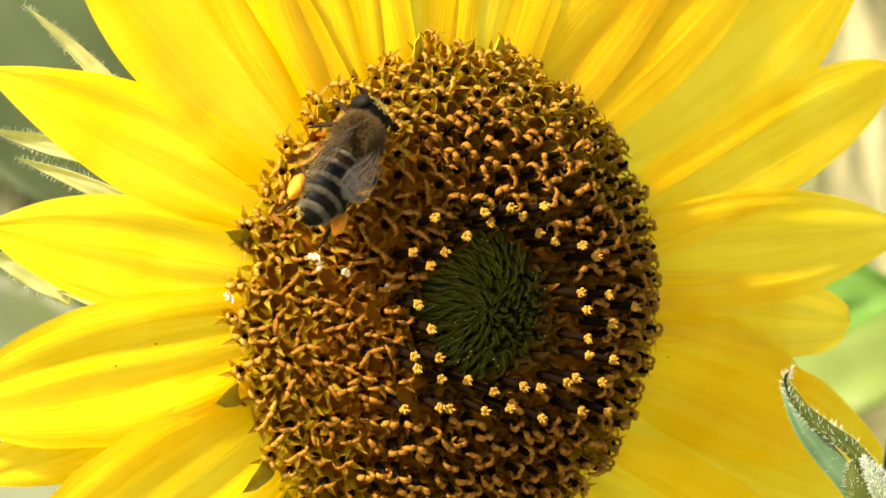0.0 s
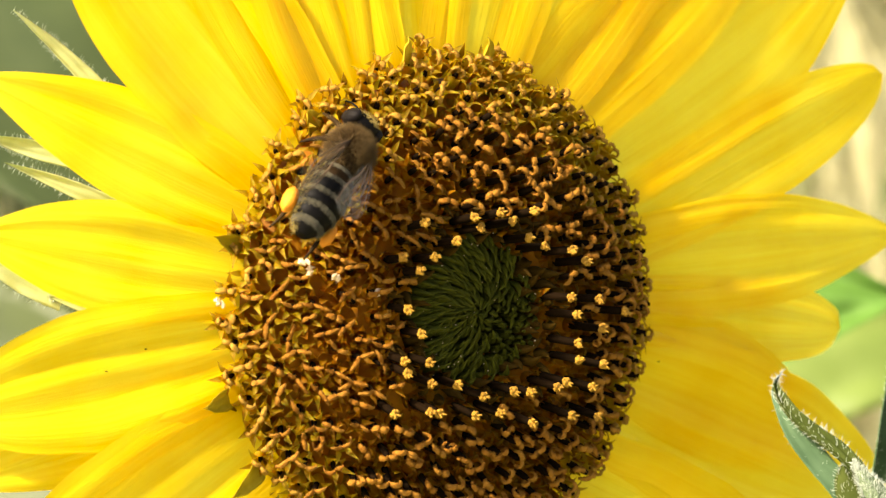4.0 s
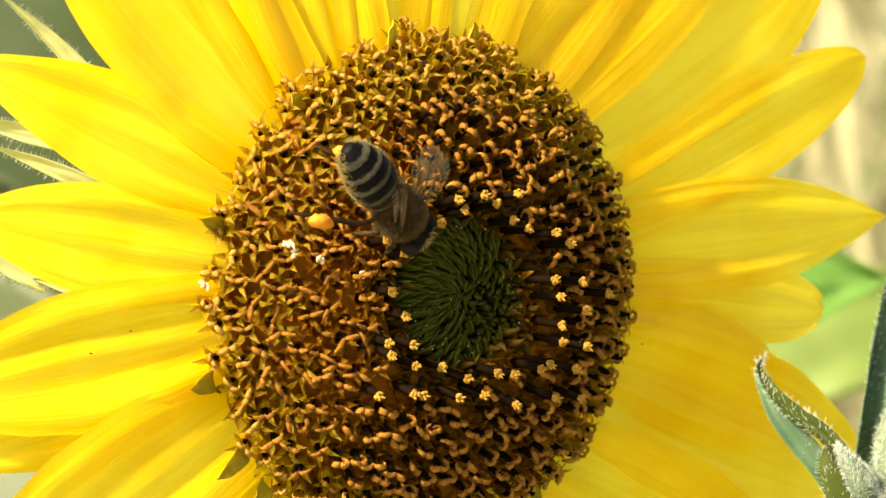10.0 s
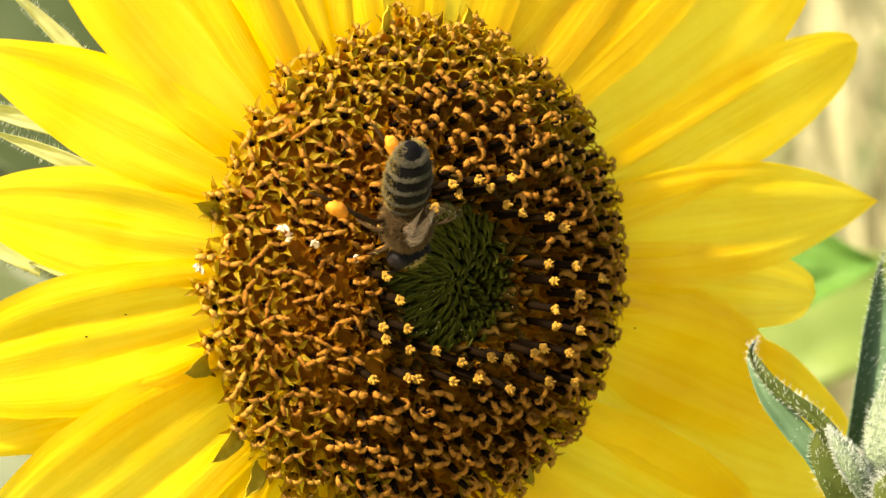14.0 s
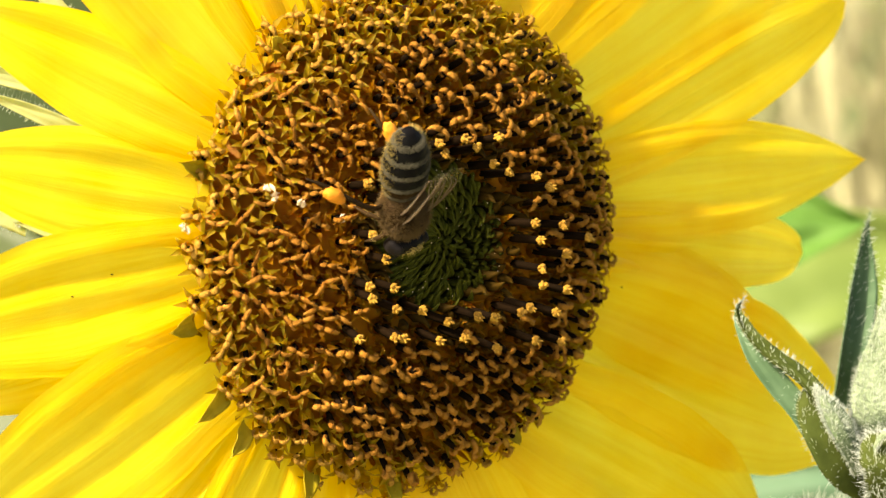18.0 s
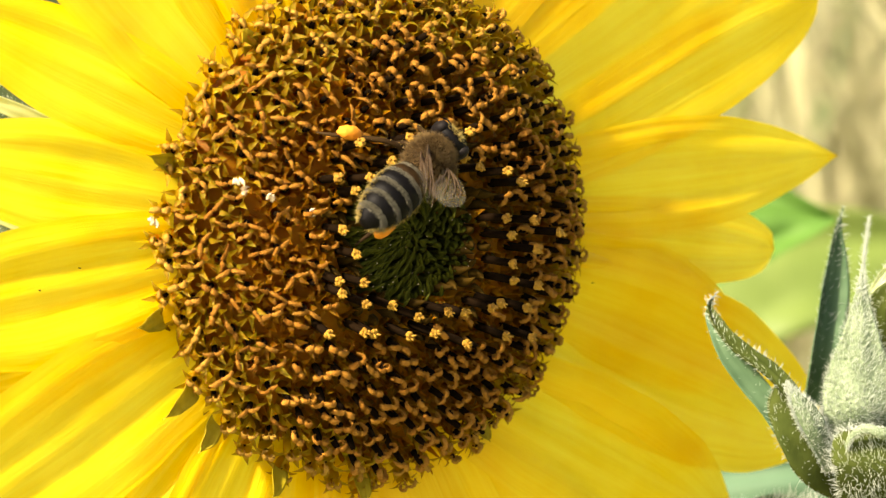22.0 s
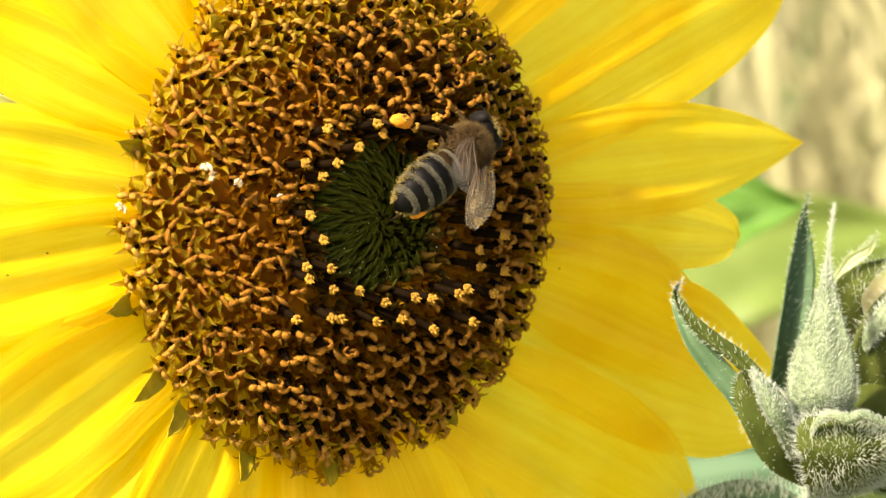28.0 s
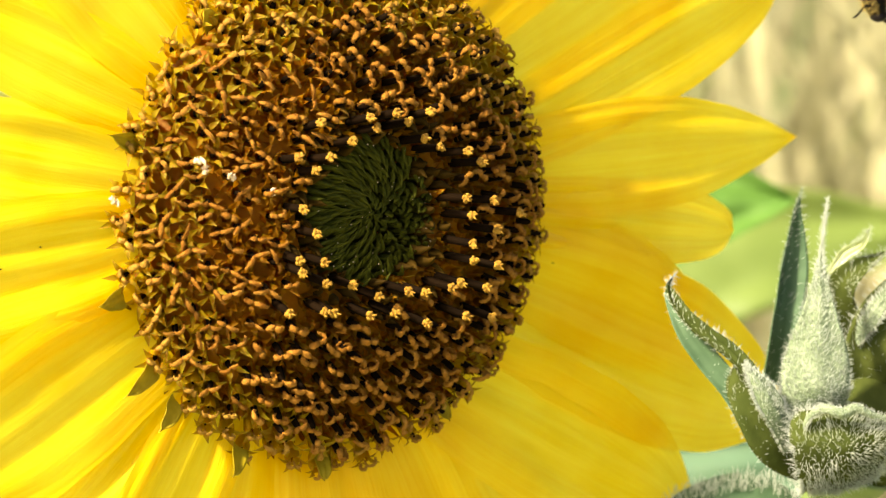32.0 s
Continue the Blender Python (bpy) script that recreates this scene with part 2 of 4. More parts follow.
def blade(points, width, facing, peak=0.45, base=0.35, sharp=0.8, cup=0.0, ridge=0.0, ridges=3, ripple=0.0, nu=12, nv=30, thick=0.0, seed=0, twist=0.0):
    """A petal, sepal or leaf in millimetres: along a smooth spine, its upper side towards facing. cup bends the edges up,
    ridge raises lengthwise folds, ripple waves the edges."""
    bm = bmesh.new()
    uv = bm.loops.layers.uv.new("UVMap")
    pts = [Vector(p) for p in points]
    face = Vector(facing).normalized()
    rows, under, where = [], [], {}
    for j in range(nv + 1):
        s = j / nv
        c = spline(pts, s)
        along = (spline(pts, min(s + 0.02, 1)) - spline(pts, max(s - 0.02, 0))).normalized()
        side = along.cross(face).normalized()
        up = side.cross(along).normalized()
        if twist:
            turn = Matrix.Rotation(radians(twist * s), 3, along)
            side, up = turn @ side, turn @ up
        half = width / 2 * lance(s, peak, base, sharp)
        row, low = [], []
        for i in range(nu + 1):
            w = 2 * i / nu - 1
            bent_w = w + 0.16 * noise.noise(Vector((w * 1.7, s * 1.5, seed * 5.7)))
            fold = ridge * (math.cos(bent_w * math.pi * ridges) - 0.5) * (0.35 + 0.65 * math.sin(math.pi * min(s * 1.15, 1)))
            n1 = noise.noise(Vector((w * 1.3 + seed * 7.1, s * 3.0, seed * 3.3)))
            n2 = noise.noise(Vector((w * 2.0 + seed * 2.7, s * 9.0, seed * 1.9)))
            lift = cup * half * w * w + fold + ripple * (n1 + 0.35 * n2) * (0.3 + abs(w)) * min(1, s * 3)
            edge = 1 + 0.035 * noise.noise(Vector((seed, s * 7, 3.0 * (w > 0))))
            p = c + side * (half * w * edge) + up * lift
            v = bm.verts.new(p * MM)
            where[v] = (i / nu, s)
            row.append(v)
            if thick:
                v = bm.verts.new((p - up * thick * (0.25 + 0.75 * (1 - w * w)) * min(1.0, 0.12 + 2 * half / width)) * MM)
                where[v] = (i / nu, s)
                low.append(v)
        rows.append(row)
        under.append(low)
    for j in range(nv):
        for i in range(nu):
            bm.faces.new((rows[j][i], rows[j][i + 1], rows[j + 1][i + 1], rows[j + 1][i]))
            if thick:
                bm.faces.new((under[j][i + 1], under[j][i], under[j + 1][i], under[j + 1][i + 1]))
        if thick:
            bm.faces.new((rows[j][0], rows[j + 1][0], under[j + 1][0], under[j][0]))
            bm.faces.new((rows[j + 1][nu], rows[j][nu], under[j][nu], under[j + 1][nu]))
    for f in bm.faces:
        for loop in f.loops:
            loop[uv].uv = where[loop.vert]
    return bm


def hose(bm, points, radii, sides=6, steps=10, close=True):
    """Adds a tapered tube along a smooth line (millimetres) to bm."""
    pts = [Vector(p) for p in points]
    ref = Vector((0.31, 0.57, 0.76))
    rings = []
    for j in range(steps + 1):
        s = j / steps
        c = spline(pts, s)
        along = (spline(pts, min(s + 0.03, 1)) - spline(pts, max(s - 0.03, 0))).normalized()
        a = along.cross(ref).normalized()
        b = along.cross(a)
        k = s * (len(radii) - 1)
        i = min(int(k), len(radii) - 2)
        r = radii[i] + (radii[i + 1] - radii[i]) * (k - i)
        rings.append([bm.verts.new((c + (a * math.cos(q * math.tau / sides) + b * math.sin(q * math.tau / sides)) * r) * MM) for q in range(sides)])
    for j in range(steps):
        for q in range(sides):
            bm.faces.new((rings[j][q], rings[j][(q + 1) % sides], rings[j + 1][(q + 1) % sides], rings[j + 1][q]))
    if close:
        bm.faces.new(rings[0][::-1])
        bm.faces.new(rings[-1])
    return bm


def ball(bm, centre, size, rings=10, sides=14, lump=0.0, seed=0.0):
    """Adds a rounded body of half-axes size (millimetres) to bm, lumpy if asked."""
    c, size = Vector(centre), Vector(size)
    grid = []
    for j in range(1, rings):
        a = math.pi * j / rings
        row = []
        for q in range(sides):
            b = math.tau * q / sides
            d = Vector((math.cos(a), math.sin(a) * math.cos(b), math.sin(a) * math.sin(b)))
            k = 1 + lump * noise.noise(d * 2.3 + Vector((seed, 0, seed)))
            row.append(bm.verts.new((c + Vector((d.x * size.x, d.y * size.y, d.z * size.z)) * k) * MM))
        grid.append(row)
    ends = [bm.verts.new((c + Vector((x * size.x, 0, 0))) * MM) for x in (1, -1)]
    for q in range(sides):
        r = (q + 1) % sides
        bm.faces.new((ends[0], grid[0][q], grid[0][r]))
        bm.faces.new((ends[1], grid[-1][r], grid[-1][q]))
        for j in range(rings - 2):
            bm.faces.new((grid[j][q], grid[j + 1][q], grid[j + 1][r], grid[j][r]))
    return bm


def bristles(name, roots, length, thick, material, parent, label="", bend=0.3, seed=1):
    """Fine hairs in one mesh: roots are (place, direction) in millimetres."""
    rng = random.Random(seed)
    verts, faces = [], []
    for p, d in roots:
        d = (d.normalized() + 0.35 * Vector((rng.uniform(-1, 1), rng.uniform(-1, 1), rng.uniform(-1, 1)))).normalized()
        a = d.orthogonal().normalized()
        b = d.cross(a)
        n = length * rng.uniform(0.45, 1.15)
        sway = (a * rng.uniform(-1, 1) + b * rng.uniform(-1, 1)) * bend * n
        k = len(verts)
        mid = p + d * n * 0.55 + sway * 0.35
        for c, r in ((p - d * 0.05, thick), (mid, thick * 0.65)):
            for q in range(3):
                verts.append((c + (a * math.cos(q * 2.094) + b * math.sin(q * 2.094)) * r) * MM)
        verts.append((p + d * n + sway) * MM)
        for q in range(3):
            r = (q + 1) % 3
            faces += [(k + q, k + r, k + 3 + r, k + 3 + q), (k + 3 + q, k + 3 + r, k + 6)]
    return joined(name, verts, faces, material, parent, label, kind="stuff")


# ---- ground and distance ----
def ground():
    bm = bmesh.new()
    n, half = 60, 400.0
    grid = []
    for j in range(n + 1):
        y = -20 + 420 * (j / n) ** 3
        grid.append([bm.verts.new((half * (2 * i / n - 1) ** 3, y, 0.03 * noise.noise(Vector((i * 0.7, j * 0.7, 0))) - 0.03)) for i in range(n + 1)])
    for j in range(n):
        for i in range(n):
            bm.faces.new((grid[j][i], grid[j][i + 1], grid[j + 1][i + 1], grid[j + 1][i]))
    ob = part("ground", bm, EARTH)
    return tagged(ob, "dry meadow ground of straw and grass", "ground", kind="structure")


def meadow(name, material, count, seed, spany, spanx, height, label):
    """Upright blades of grass or straw on the ground all round, low where the sunflowers stand; the ground before them is bare."""
    rng = random.Random(seed)
    verts, faces = [], []
    for _ in range(count):
        x, y = rng.triangular(*spanx), rng.triangular(spany[0], spany[1], spany[0] + 0.3) + rng.gauss(0, 0.03)
        h = height * rng.uniform(0.6, 1.3) * min(1.0, max(0.3, math.hypot(x, y - 0.1) - 0.05))
        w = rng.uniform(0.003, 0.008)
        lean = Vector((rng.uniform(-0.4, 0.4), rng.uniform(-0.4, 0.4), 0)) * h
        a = rng.uniform(0, math.pi)
        side = Vector((math.cos(a), math.sin(a), 0)) * w
        k = len(verts)
        foot = Vector((x, y, -0.04))
        for s in (0, 0.4, 0.75):
            c = foot + Vector((0, 0, h * s)) + lean * s * s
            verts += [c - side * (1 - s * 0.7), c + side * (1 - s * 0.7)]
        verts.append(foot + Vector((0, 0, h)) + lean)
        faces += [(k, k + 1, k + 3, k + 2), (k + 2, k + 3, k + 5, k + 4), (k + 4, k + 5, k + 6)]
    ob = joined(name, verts, faces, material, smooth=False)
    return tagged(ob, label, name.replace("_", " "), kind="stuff")


# ---- the sunflower ----
def dome(r):
    """Height of the flower's receptacle over its rim, and its slope, in millimetres; the heart lies a little sunken."""
    k = min(r / 22.0, 1.0)
    sunk = 2.0 * max(0.0, 1 - (r / 8.0) ** 2)
    return 6.4 * (1 - k ** 2.2) - 1.2 - sunk, -6.4 * 2.2 * k ** 1.2 / 22.0


def floret_spot(k, count, rmax):
    r = rmax * math.sqrt((k + 0.5) / count)
    a = k * 2.399963 + 0.4
    return r, a


def floret_pose(r, a, turn=0.0, wobble=(0, 0)):
    """Stands a floret on the receptacle, leaning outwards with its slope."""
    h, slope = dome(r)
    lean = math.atan(-slope) * 0.6 + radians(29) * (r / 22) ** 2.5
    return (Matrix.Translation(Vector((r * math.cos(a), r * math.sin(a), h)) * MM) @ Matrix.Rotation(a, 4, "Z")
            @ Matrix.Rotation(lean + wobble[0], 4, "Y") @ Matrix.Rotation(wobble[1], 4, "X") @ Matrix.Rotation(turn, 4, "Z"))


def corolla_mesh(seed, open_lobes, height):
    """A tubular floret: a tube that swells, with five pointed lobes."""
    rng = random.Random(seed)
    bm = bmesh.new()
    sides, rings = 10, []
    for z, r in ((0, 0.32), (0.35, 0.42), (0.75, 0.74), (1.0, 0.66)):
        rings.append([bm.verts.new(Vector((r * math.cos(q * math.tau / sides), r * math.sin(q * math.tau / sides), z * height)) * MM) for q in range(sides)])
    for j in range(3):
        for q in range(sides):
            bm.faces.new((rings[j][q], rings[j][(q + 1) % sides], rings[j + 1][(q + 1) % sides], rings[j + 1][q]))
    for lobe in range(5):
        a = (2 * lobe + 0.5) * math.tau / sides
        out = Vector((math.cos(a), math.sin(a), 0))
        tang = Vector((-out.y, out.x, 0))
        reach, rise = rng.uniform(0.65, 1.2) * open_lobes, rng.uniform(0.3, 1.0)
        skew, curl = rng.uniform(-0.2, 0.2), rng.uniform(0.1, 0.6)
        last = None
        for f, w in ((0.0, 0.22), (0.2, 0.29), (0.45, 0.20), (0.72, 0.10)):
            c = out * (0.60 + reach * f) + tang * skew * f + Vector((0, 0, height + rise * f - curl * f ** 3))
            if last is None:
                row = [rings[3][2 * lobe], bm.verts.new((c - out * 0.02) * MM), rings[3][(2 * lobe + 1) % sides]]
            else:
                row = [bm.verts.new((c + tang * k * w + (Vector((0, 0, 1)) * 0.16 - out * 0.10) * abs(k) * (1 - f)) * MM) for k in (-1, 0, 1)]
            if last:
                bm.faces.new((last[0], last[1], row[1], row[0]))
                bm.faces.new((last[1], last[2], row[2], row[1]))
            last = row
        tip = bm.verts.new((out * (0.60 + reach) + tang * skew + Vector((0, 0, height + rise - curl))) * MM)
        bm.faces.new((last[0], last[1], tip))
        bm.faces.new((last[1], last[2], tip))
    return bm


def tube_mesh(seed, low, high, girth=1.0):
    """The dark ribbed tube of anthers."""
    rng = random.Random(seed)
    bm = bmesh.new()
    rings = []
    for z, r in ((low, 0.30), (low + 0.5, 0.46), (high - 0.35, 0.44), (high, 0.24)):
        rings.append([bm.verts.new(Vector((r * girth * (1.0 if q % 2 else 0.80) * math.cos(q * math.tau / 10), r * girth * (1.0 if q % 2 else 0.80) * math.sin(q * math.tau / 10), z + rng.uniform(-0.05, 0.05))) * MM) for q in range(10)])
    for j in range(3):
        for q in range(10):
            bm.faces.new((rings[j][q], rings[j][(q + 1) % 10], rings[j + 1][(q + 1) % 10], rings[j + 1][q]))
    bm.faces.new(rings[-1])
    return bm


def stigma_mesh(seed, foot, curl=(150, 300), long=(0.7, 1.0), fat=0.19, first=20, lump=1.0, wide=1.5, sides=8, steps=24):
    """Two branches of a ripe stigma on a short style: rough ribbons, curled like rams' horns or spread flat like a bow tie."""
    rng = random.Random(seed)
    bm = bmesh.new()
    fat *= rng.uniform(0.85, 1.15)
    hose(bm, [(0, 0, foot - 0.3), (0, 0, foot + 0.35)], [fat * 0.7, fat * 0.9], 5, 2)
    for side in (-1, 1):
        bend, reach = rng.uniform(*curl), rng.uniform(*long)
        sway, turned = rng.uniform(-0.4, 0.4), rng.uniform(-0.5, 0.5)
        x, z, rings = 0.05, foot + 0.25, []
        for j in range(steps + 1):
            f = j / steps
            q = radians(first + (bend - first) * f ** 0.8)
            out = Vector((side * math.cos(q), 0, -math.sin(q)))           # across the ribbon's thickness
            flat = (Vector((0, 1, 0)) + out * turned * f).normalized()
            c = Vector((side * x, sway * reach * f ** 1.4, z))
            swell = fat * (0.75 + 0.45 * math.sin(math.pi * min(1, f * 1.25)) - 0.45 * max(0, f - 0.8) * 5 * 0.7)
            ring = []
            for k in range(sides):
                b = math.tau * k / sides
                p = c + out * math.sin(b) * swell * 0.75 + flat * math.cos(b) * swell * wide
                grain = 0.6 * noise.noise(p * 2.3 + Vector((seed, 0, side))) + 0.75 * noise.noise(p * 9.5 + Vector((0, seed, side)))
                ring.append(bm.verts.new((p + (p - c) * grain * 0.55 * lump) * MM))
            rings.append(ring)
            x += math.sin(q) * reach / steps
            z += math.cos(q) * reach / steps
        for j in range(steps):
            for k in range(sides):
                bm.faces.new((rings[j][k], rings[j][(k + 1) % sides], rings[j + 1][(k + 1) % sides], rings[j + 1][k]))
        bm.faces.new(rings[0][::-1])
        bm.faces.new(rings[-1])
        # short papillae that roughen the outline
        for _ in range(int(95 * reach)):
            ring = rings[rng.randrange(2, steps + 1)]
            k = rng.randrange(sides)
            root, mid = ring[k].co.copy(), sum((v.co for v in ring), Vector()) / sides
            d = ((root - mid).normalized() + Vector((rng.uniform(-1, 1), rng.uniform(-1, 1), rng.uniform(-1, 1))) * 0.7).normalized()
            across = d.orthogonal().normalized() * 0.045 * MM
            other = d.cross(across)
            base = [bm.verts.new(root - d * 0.04 * MM + v) for v in (across, other - across * 0.5, -other - across * 0.5)]
            point = bm.verts.new(root + d * rng.uniform(0.05, 0.15) * MM)
            for q in range(3):
                bm.faces.new((base[q], base[(q + 1) % 3], point))
    return bm


def knob_mesh(seed, foot):
    """A crown of yellow pollen pushed out of the tube's mouth: crumbs in a rough ring, with two stigma tips just showing."""
    rng = random.Random(seed)
    bm = bmesh.new()
    ball(bm, (0, 0, foot + 0.12), (0.26, 0.40, 0.40), 8, 12, 0.35, seed)
    for k in range(7):
        a, up = k * math.tau / 7 + rng.uniform(-0.4, 0.4), rng.uniform(-0.1, 0.3)
        size = rng.uniform(0.12, 0.2)
        ball(bm, (math.cos(a) * 0.30, math.sin(a) * 0.30, foot + 0.1 + up), (size, size * 1.1, size * 1.2), 5, 7, 0.7, seed + k)
    for turn in (rng.uniform(0, math.tau), rng.uniform(0, math.tau)):
        d = Vector((math.cos(turn) * 0.55, math.sin(turn) * 0.55, 0.85))
        root = Vector((0, 0, foot + 0.3))
        hose(bm, [root, root + d * rng.uniform(0.45, 0.75)], [0.14, 0.07], 5, 3)
    return bm


def chaff_piece(rng, height):
    """Vertices and faces of one pointed, folded chaff scale, foot at the origin."""
    w, t = 0.46, rng.uniform(-0.25, 0.25)
    verts = [Vector((0.2, -w * 0.8, 0)), Vector((0.45, 0, 0)), Vector((0.2, w * 0.8, 0)),
             Vector((0.25, -w, height * 0.62)), Vector((0.65, 0, height * 0.66)), Vector((0.25, w, height * 0.62)),
             Vector((0.55 + rng.uniform(-0.2, 0.5), t, height * rng.uniform(0.98, 1.2)))]
    return verts, [(0, 1, 4, 3), (1, 2, 5, 4), (3, 4, 6), (4, 5, 6)]


def mesh_of(bm, name, material):
    mesh = bpy.data.meshes.new(name)
    bm.to_mesh(mesh)
    bm.free()
    for f in mesh.polygons:
        f.use_smooth = True
    mesh.materials.append(material)
    return mesh


def ray_petal(flower, angle, tip, width, lift=0.0, bow=1.0, seed=1, rim=20.8, sink=0.0, peak=0.5, sharp=0.72, cup=0.10, ridge=0.26, ripple=0.3, twist=0.0):
    """A yellow ray petal from the disc's rim at angle to tip (millimetres in the flower's plane)."""
    a = radians(angle)
    foot = Vector((rim * math.cos(a), rim * math.sin(a), 0.3 - sink))
    lift -= 2.5
    end = Vector((tip[0] - lift * 0.70, tip[1], lift))
    pts = [foot]
    for s in (0.3, 0.65):
        p = foot.lerp(end, s)
        p.z += bow * math.sin(math.pi * s) - sink * 0.3
        pts.append(p)
    pts.append(end)
    bm = blade(pts, width, (0, 0, 1), peak=peak, base=0.74, sharp=sharp, cup=cup, ridge=ridge, ridges=3, ripple=ripple, nu=20, nv=44, seed=seed, twist=twist)
    return part("petal", bm, PETAL, flower)


def green_sepal(flower, points, width, seed, material=None, hairs=True, name="sepal", facing=(0, 0, 1), peak=0.3, sharp=1.0):
    """A pointed green bract behind the petals, with a fringe of hairs."""
    bm = blade(points, width, facing, peak=peak, base=0.9, sharp=sharp, cup=0.25, ridge=0.08, ridges=2, ripple=0.25, nu=8, nv=20, thick=0.35, seed=seed)
    ob = part(name, bm, material or SEPAL, flower)
    if hairs:
        rng = random.Random(seed)
        pts = [Vector(p) for p in points]
        roots = []
        for _ in range(170):
            s = rng.uniform(0.1, 1.0)
            c = spline(pts, s)
            along = (spline(pts, min(s + 0.02, 1)) - spline(pts, max(s - 0.02, 0))).normalized()
            side = along.cross(Vector(facing)).normalized() * rng.choice((-1, 1))
            roots.append((c + side * width / 2 * lance(s, 0.3, 0.7, 1.3) * rng.uniform(0.8, 1.0), side + along * 0.4 + Vector(facing) * 0.3))
        bristles("fringe", roots, 0.6, 0.022, HAIR, ob, "fine pale hairs", seed=seed)
    return ob


def sunflower():
    flower = new("sunflower")
    flower.matrix_world = FLOWER
    tagged(flower, "yellow sunflower in bloom with dark brown disc and green heart", "sunflower")

    # receptacle: the domed base under the florets, and the green back
    bm = bmesh.new()
    rings = []
    for j in range(1, 25):
        r = 20.9 * j / 24
        h = dome(r)[0] + 2.1 * min(1, (20.9 - r) / 1.5) * min(1, max(0, (r - 6.8) / 1.2)) - 0.4 + 0.45 * noise.noise(Vector((r * 0.8, j, 0)))
        rings.append([bm.verts.new(Vector((r * math.cos(q * math.tau / 64), r * math.sin(q * math.tau / 64), h)) * MM) for q in range(64)])
    top = bm.verts.new(Vector((0, 0, dome(0)[0])) * MM)
    for r, h in ((19.8, -4.0), (16.0, -8.0), (6.0, -10.5)):
        rings.append([bm.verts.new(Vector((r * math.cos(q * math.tau / 64), r * math.sin(q * math.tau / 64), h)) * MM) for q in range(64)])
    for q in range(64):
        r = (q + 1) % 64
        bm.faces.new((top, rings[0][q], rings[0][r]))
        for j in range(len(rings) - 1):
            bm.faces.new((rings[j][q], rings[j + 1][q], rings[j + 1][r], rings[j][r]))
    bm.faces.new(rings[-1][::-1])
    part("receptacle", bm, CHAFF, flower, "brown receptacle under the florets")

    # stem: from the flower's back down to the ground
    to_local = FLOWER.inverted()
    foot = to_local @ Vector((-0.06, 0.46, -0.03)) / MM
    bend = to_local @ (FLOWER @ Vector((0, 0, -0.05)) - Vector((0, 0, 0.05))) / MM
    low = to_local @ Vector((-0.055, 0.42, 0.35)) / MM
    bm = hose(bmesh.new(), [(0, 0, -9), (-1, -3, -26), bend, low, foot], [5.5, 5.0, 5.5, 6.5, 8.0], 14, 40)
    part("stem", bm, STALK, flower, "hairy green stem")

    # ray petals, round from the right
    P = lambda *args, **kw: ray_petal(flower, *args, **kw)
    P(3.5, (50.4, 0.8), 8.2, lift=-2.0, seed=1, sink=0.2, sharp=0.36, peak=0.6)
    P(14.0, (57.8, 11.1), 11.4, lift=-1.6, seed=2, sink=0.5, sharp=0.9, peak=0.44)
    P(21.5, (53.2, 27.0), 10.4, lift=-1.9, seed=3, sink=0.8, sharp=0.52, peak=0.55, ridge=0.10, ripple=0.15)
    P(47, (51.0, 43.2), 20.0, lift=-2.2, seed=4, sink=1.1, bow=0.5, sharp=1.0, ridge=0.10, ripple=0.15, cup=0.04)
    P(69, (26.4, 52.3), 15.5, lift=-2.0, seed=5, sink=0.9, ridge=0.10, ripple=0.15, cup=0.04)
    P(86, (5.3, 53.1), 15.5, lift=-2.0, seed=6, sink=0.5, ridge=0.10, ripple=0.15, cup=0.04)
    P(103, (-11.5, 50.5), 15.0, lift=-2.2, seed=7, sink=0.7, ripple=0.15)
    P(120, (-25.9, 46.0), 15.5, lift=-2.2, seed=8, sink=0.5, ripple=0.2)
    P(141, (-43.5, 35.5), 18.0, lift=-3.0, seed=9, sink=0.6, bow=0.9)
    P(159, (-49.5, 16.6), 9.6, lift=-3.0, seed=10, sink=0.1, sharp=0.9, peak=0.42)
    P(177, (-47.8, 3.2), 9.8, lift=-2.9, seed=11, sink=0.0)
    P(-168, (-50.5, -12.4), 12.4, lift=-2.8, seed=12, sink=0.0)
    P(-158, (-47.5, -18.0), 8.0, lift=-3.5, seed=13, sink=1.4)
    P(-146, (-45.2, -30.5), 14.5, lift=-1.2, seed=14, sink=0.4)
    P(-131, (-30.6, -34.0), 7.5, lift=0.5, seed=15, sink=1.4, twist=55)
    P(-119, (-22.2, -43.0), 11.0, lift=2.0, seed=16, sink=0.6)
    P(-104, (-8.7, -49.3), 12.0, lift=1.0, seed=17, sink=1.1)
    P(-87, (7.8, -51.8), 13.5, lift=2.0, seed=18, sink=0.4)
    P(-67, (24.0, -47.3), 14.0, lift=1.0, seed=19, sink=0.9)
    P(-46, (47.6, -28.0), 15.5, lift=1.0, seed=20, sink=0.5, sharp=0.55, peak=0.55)
    P(-17, (58.5, -17.6), 17.6, lift=0.5, seed=21, sink=1.0, sharp=0.58)
    P(-6, (47.5, -10.5), 13.5, lift=-0.5, seed=31, sink=1.3, sharp=0.6)
    P(-57, (31.0, -44.0), 14.0, lift=-1.5, seed=22, sink=2.0)
    P(60, (38.0, 47.0), 15.0, lift=-2.2, seed=24, sink=0.9, ridge=0.10, ripple=0.15, cup=0.04)
    P(129, (-33.0, 41.0), 14.0, lift=-2.6, seed=27, sink=0.9, ripple=0.15)
    P(-95, (0.0, -48.0), 12.0, lift=-1.5, seed=28, sink=2.2)
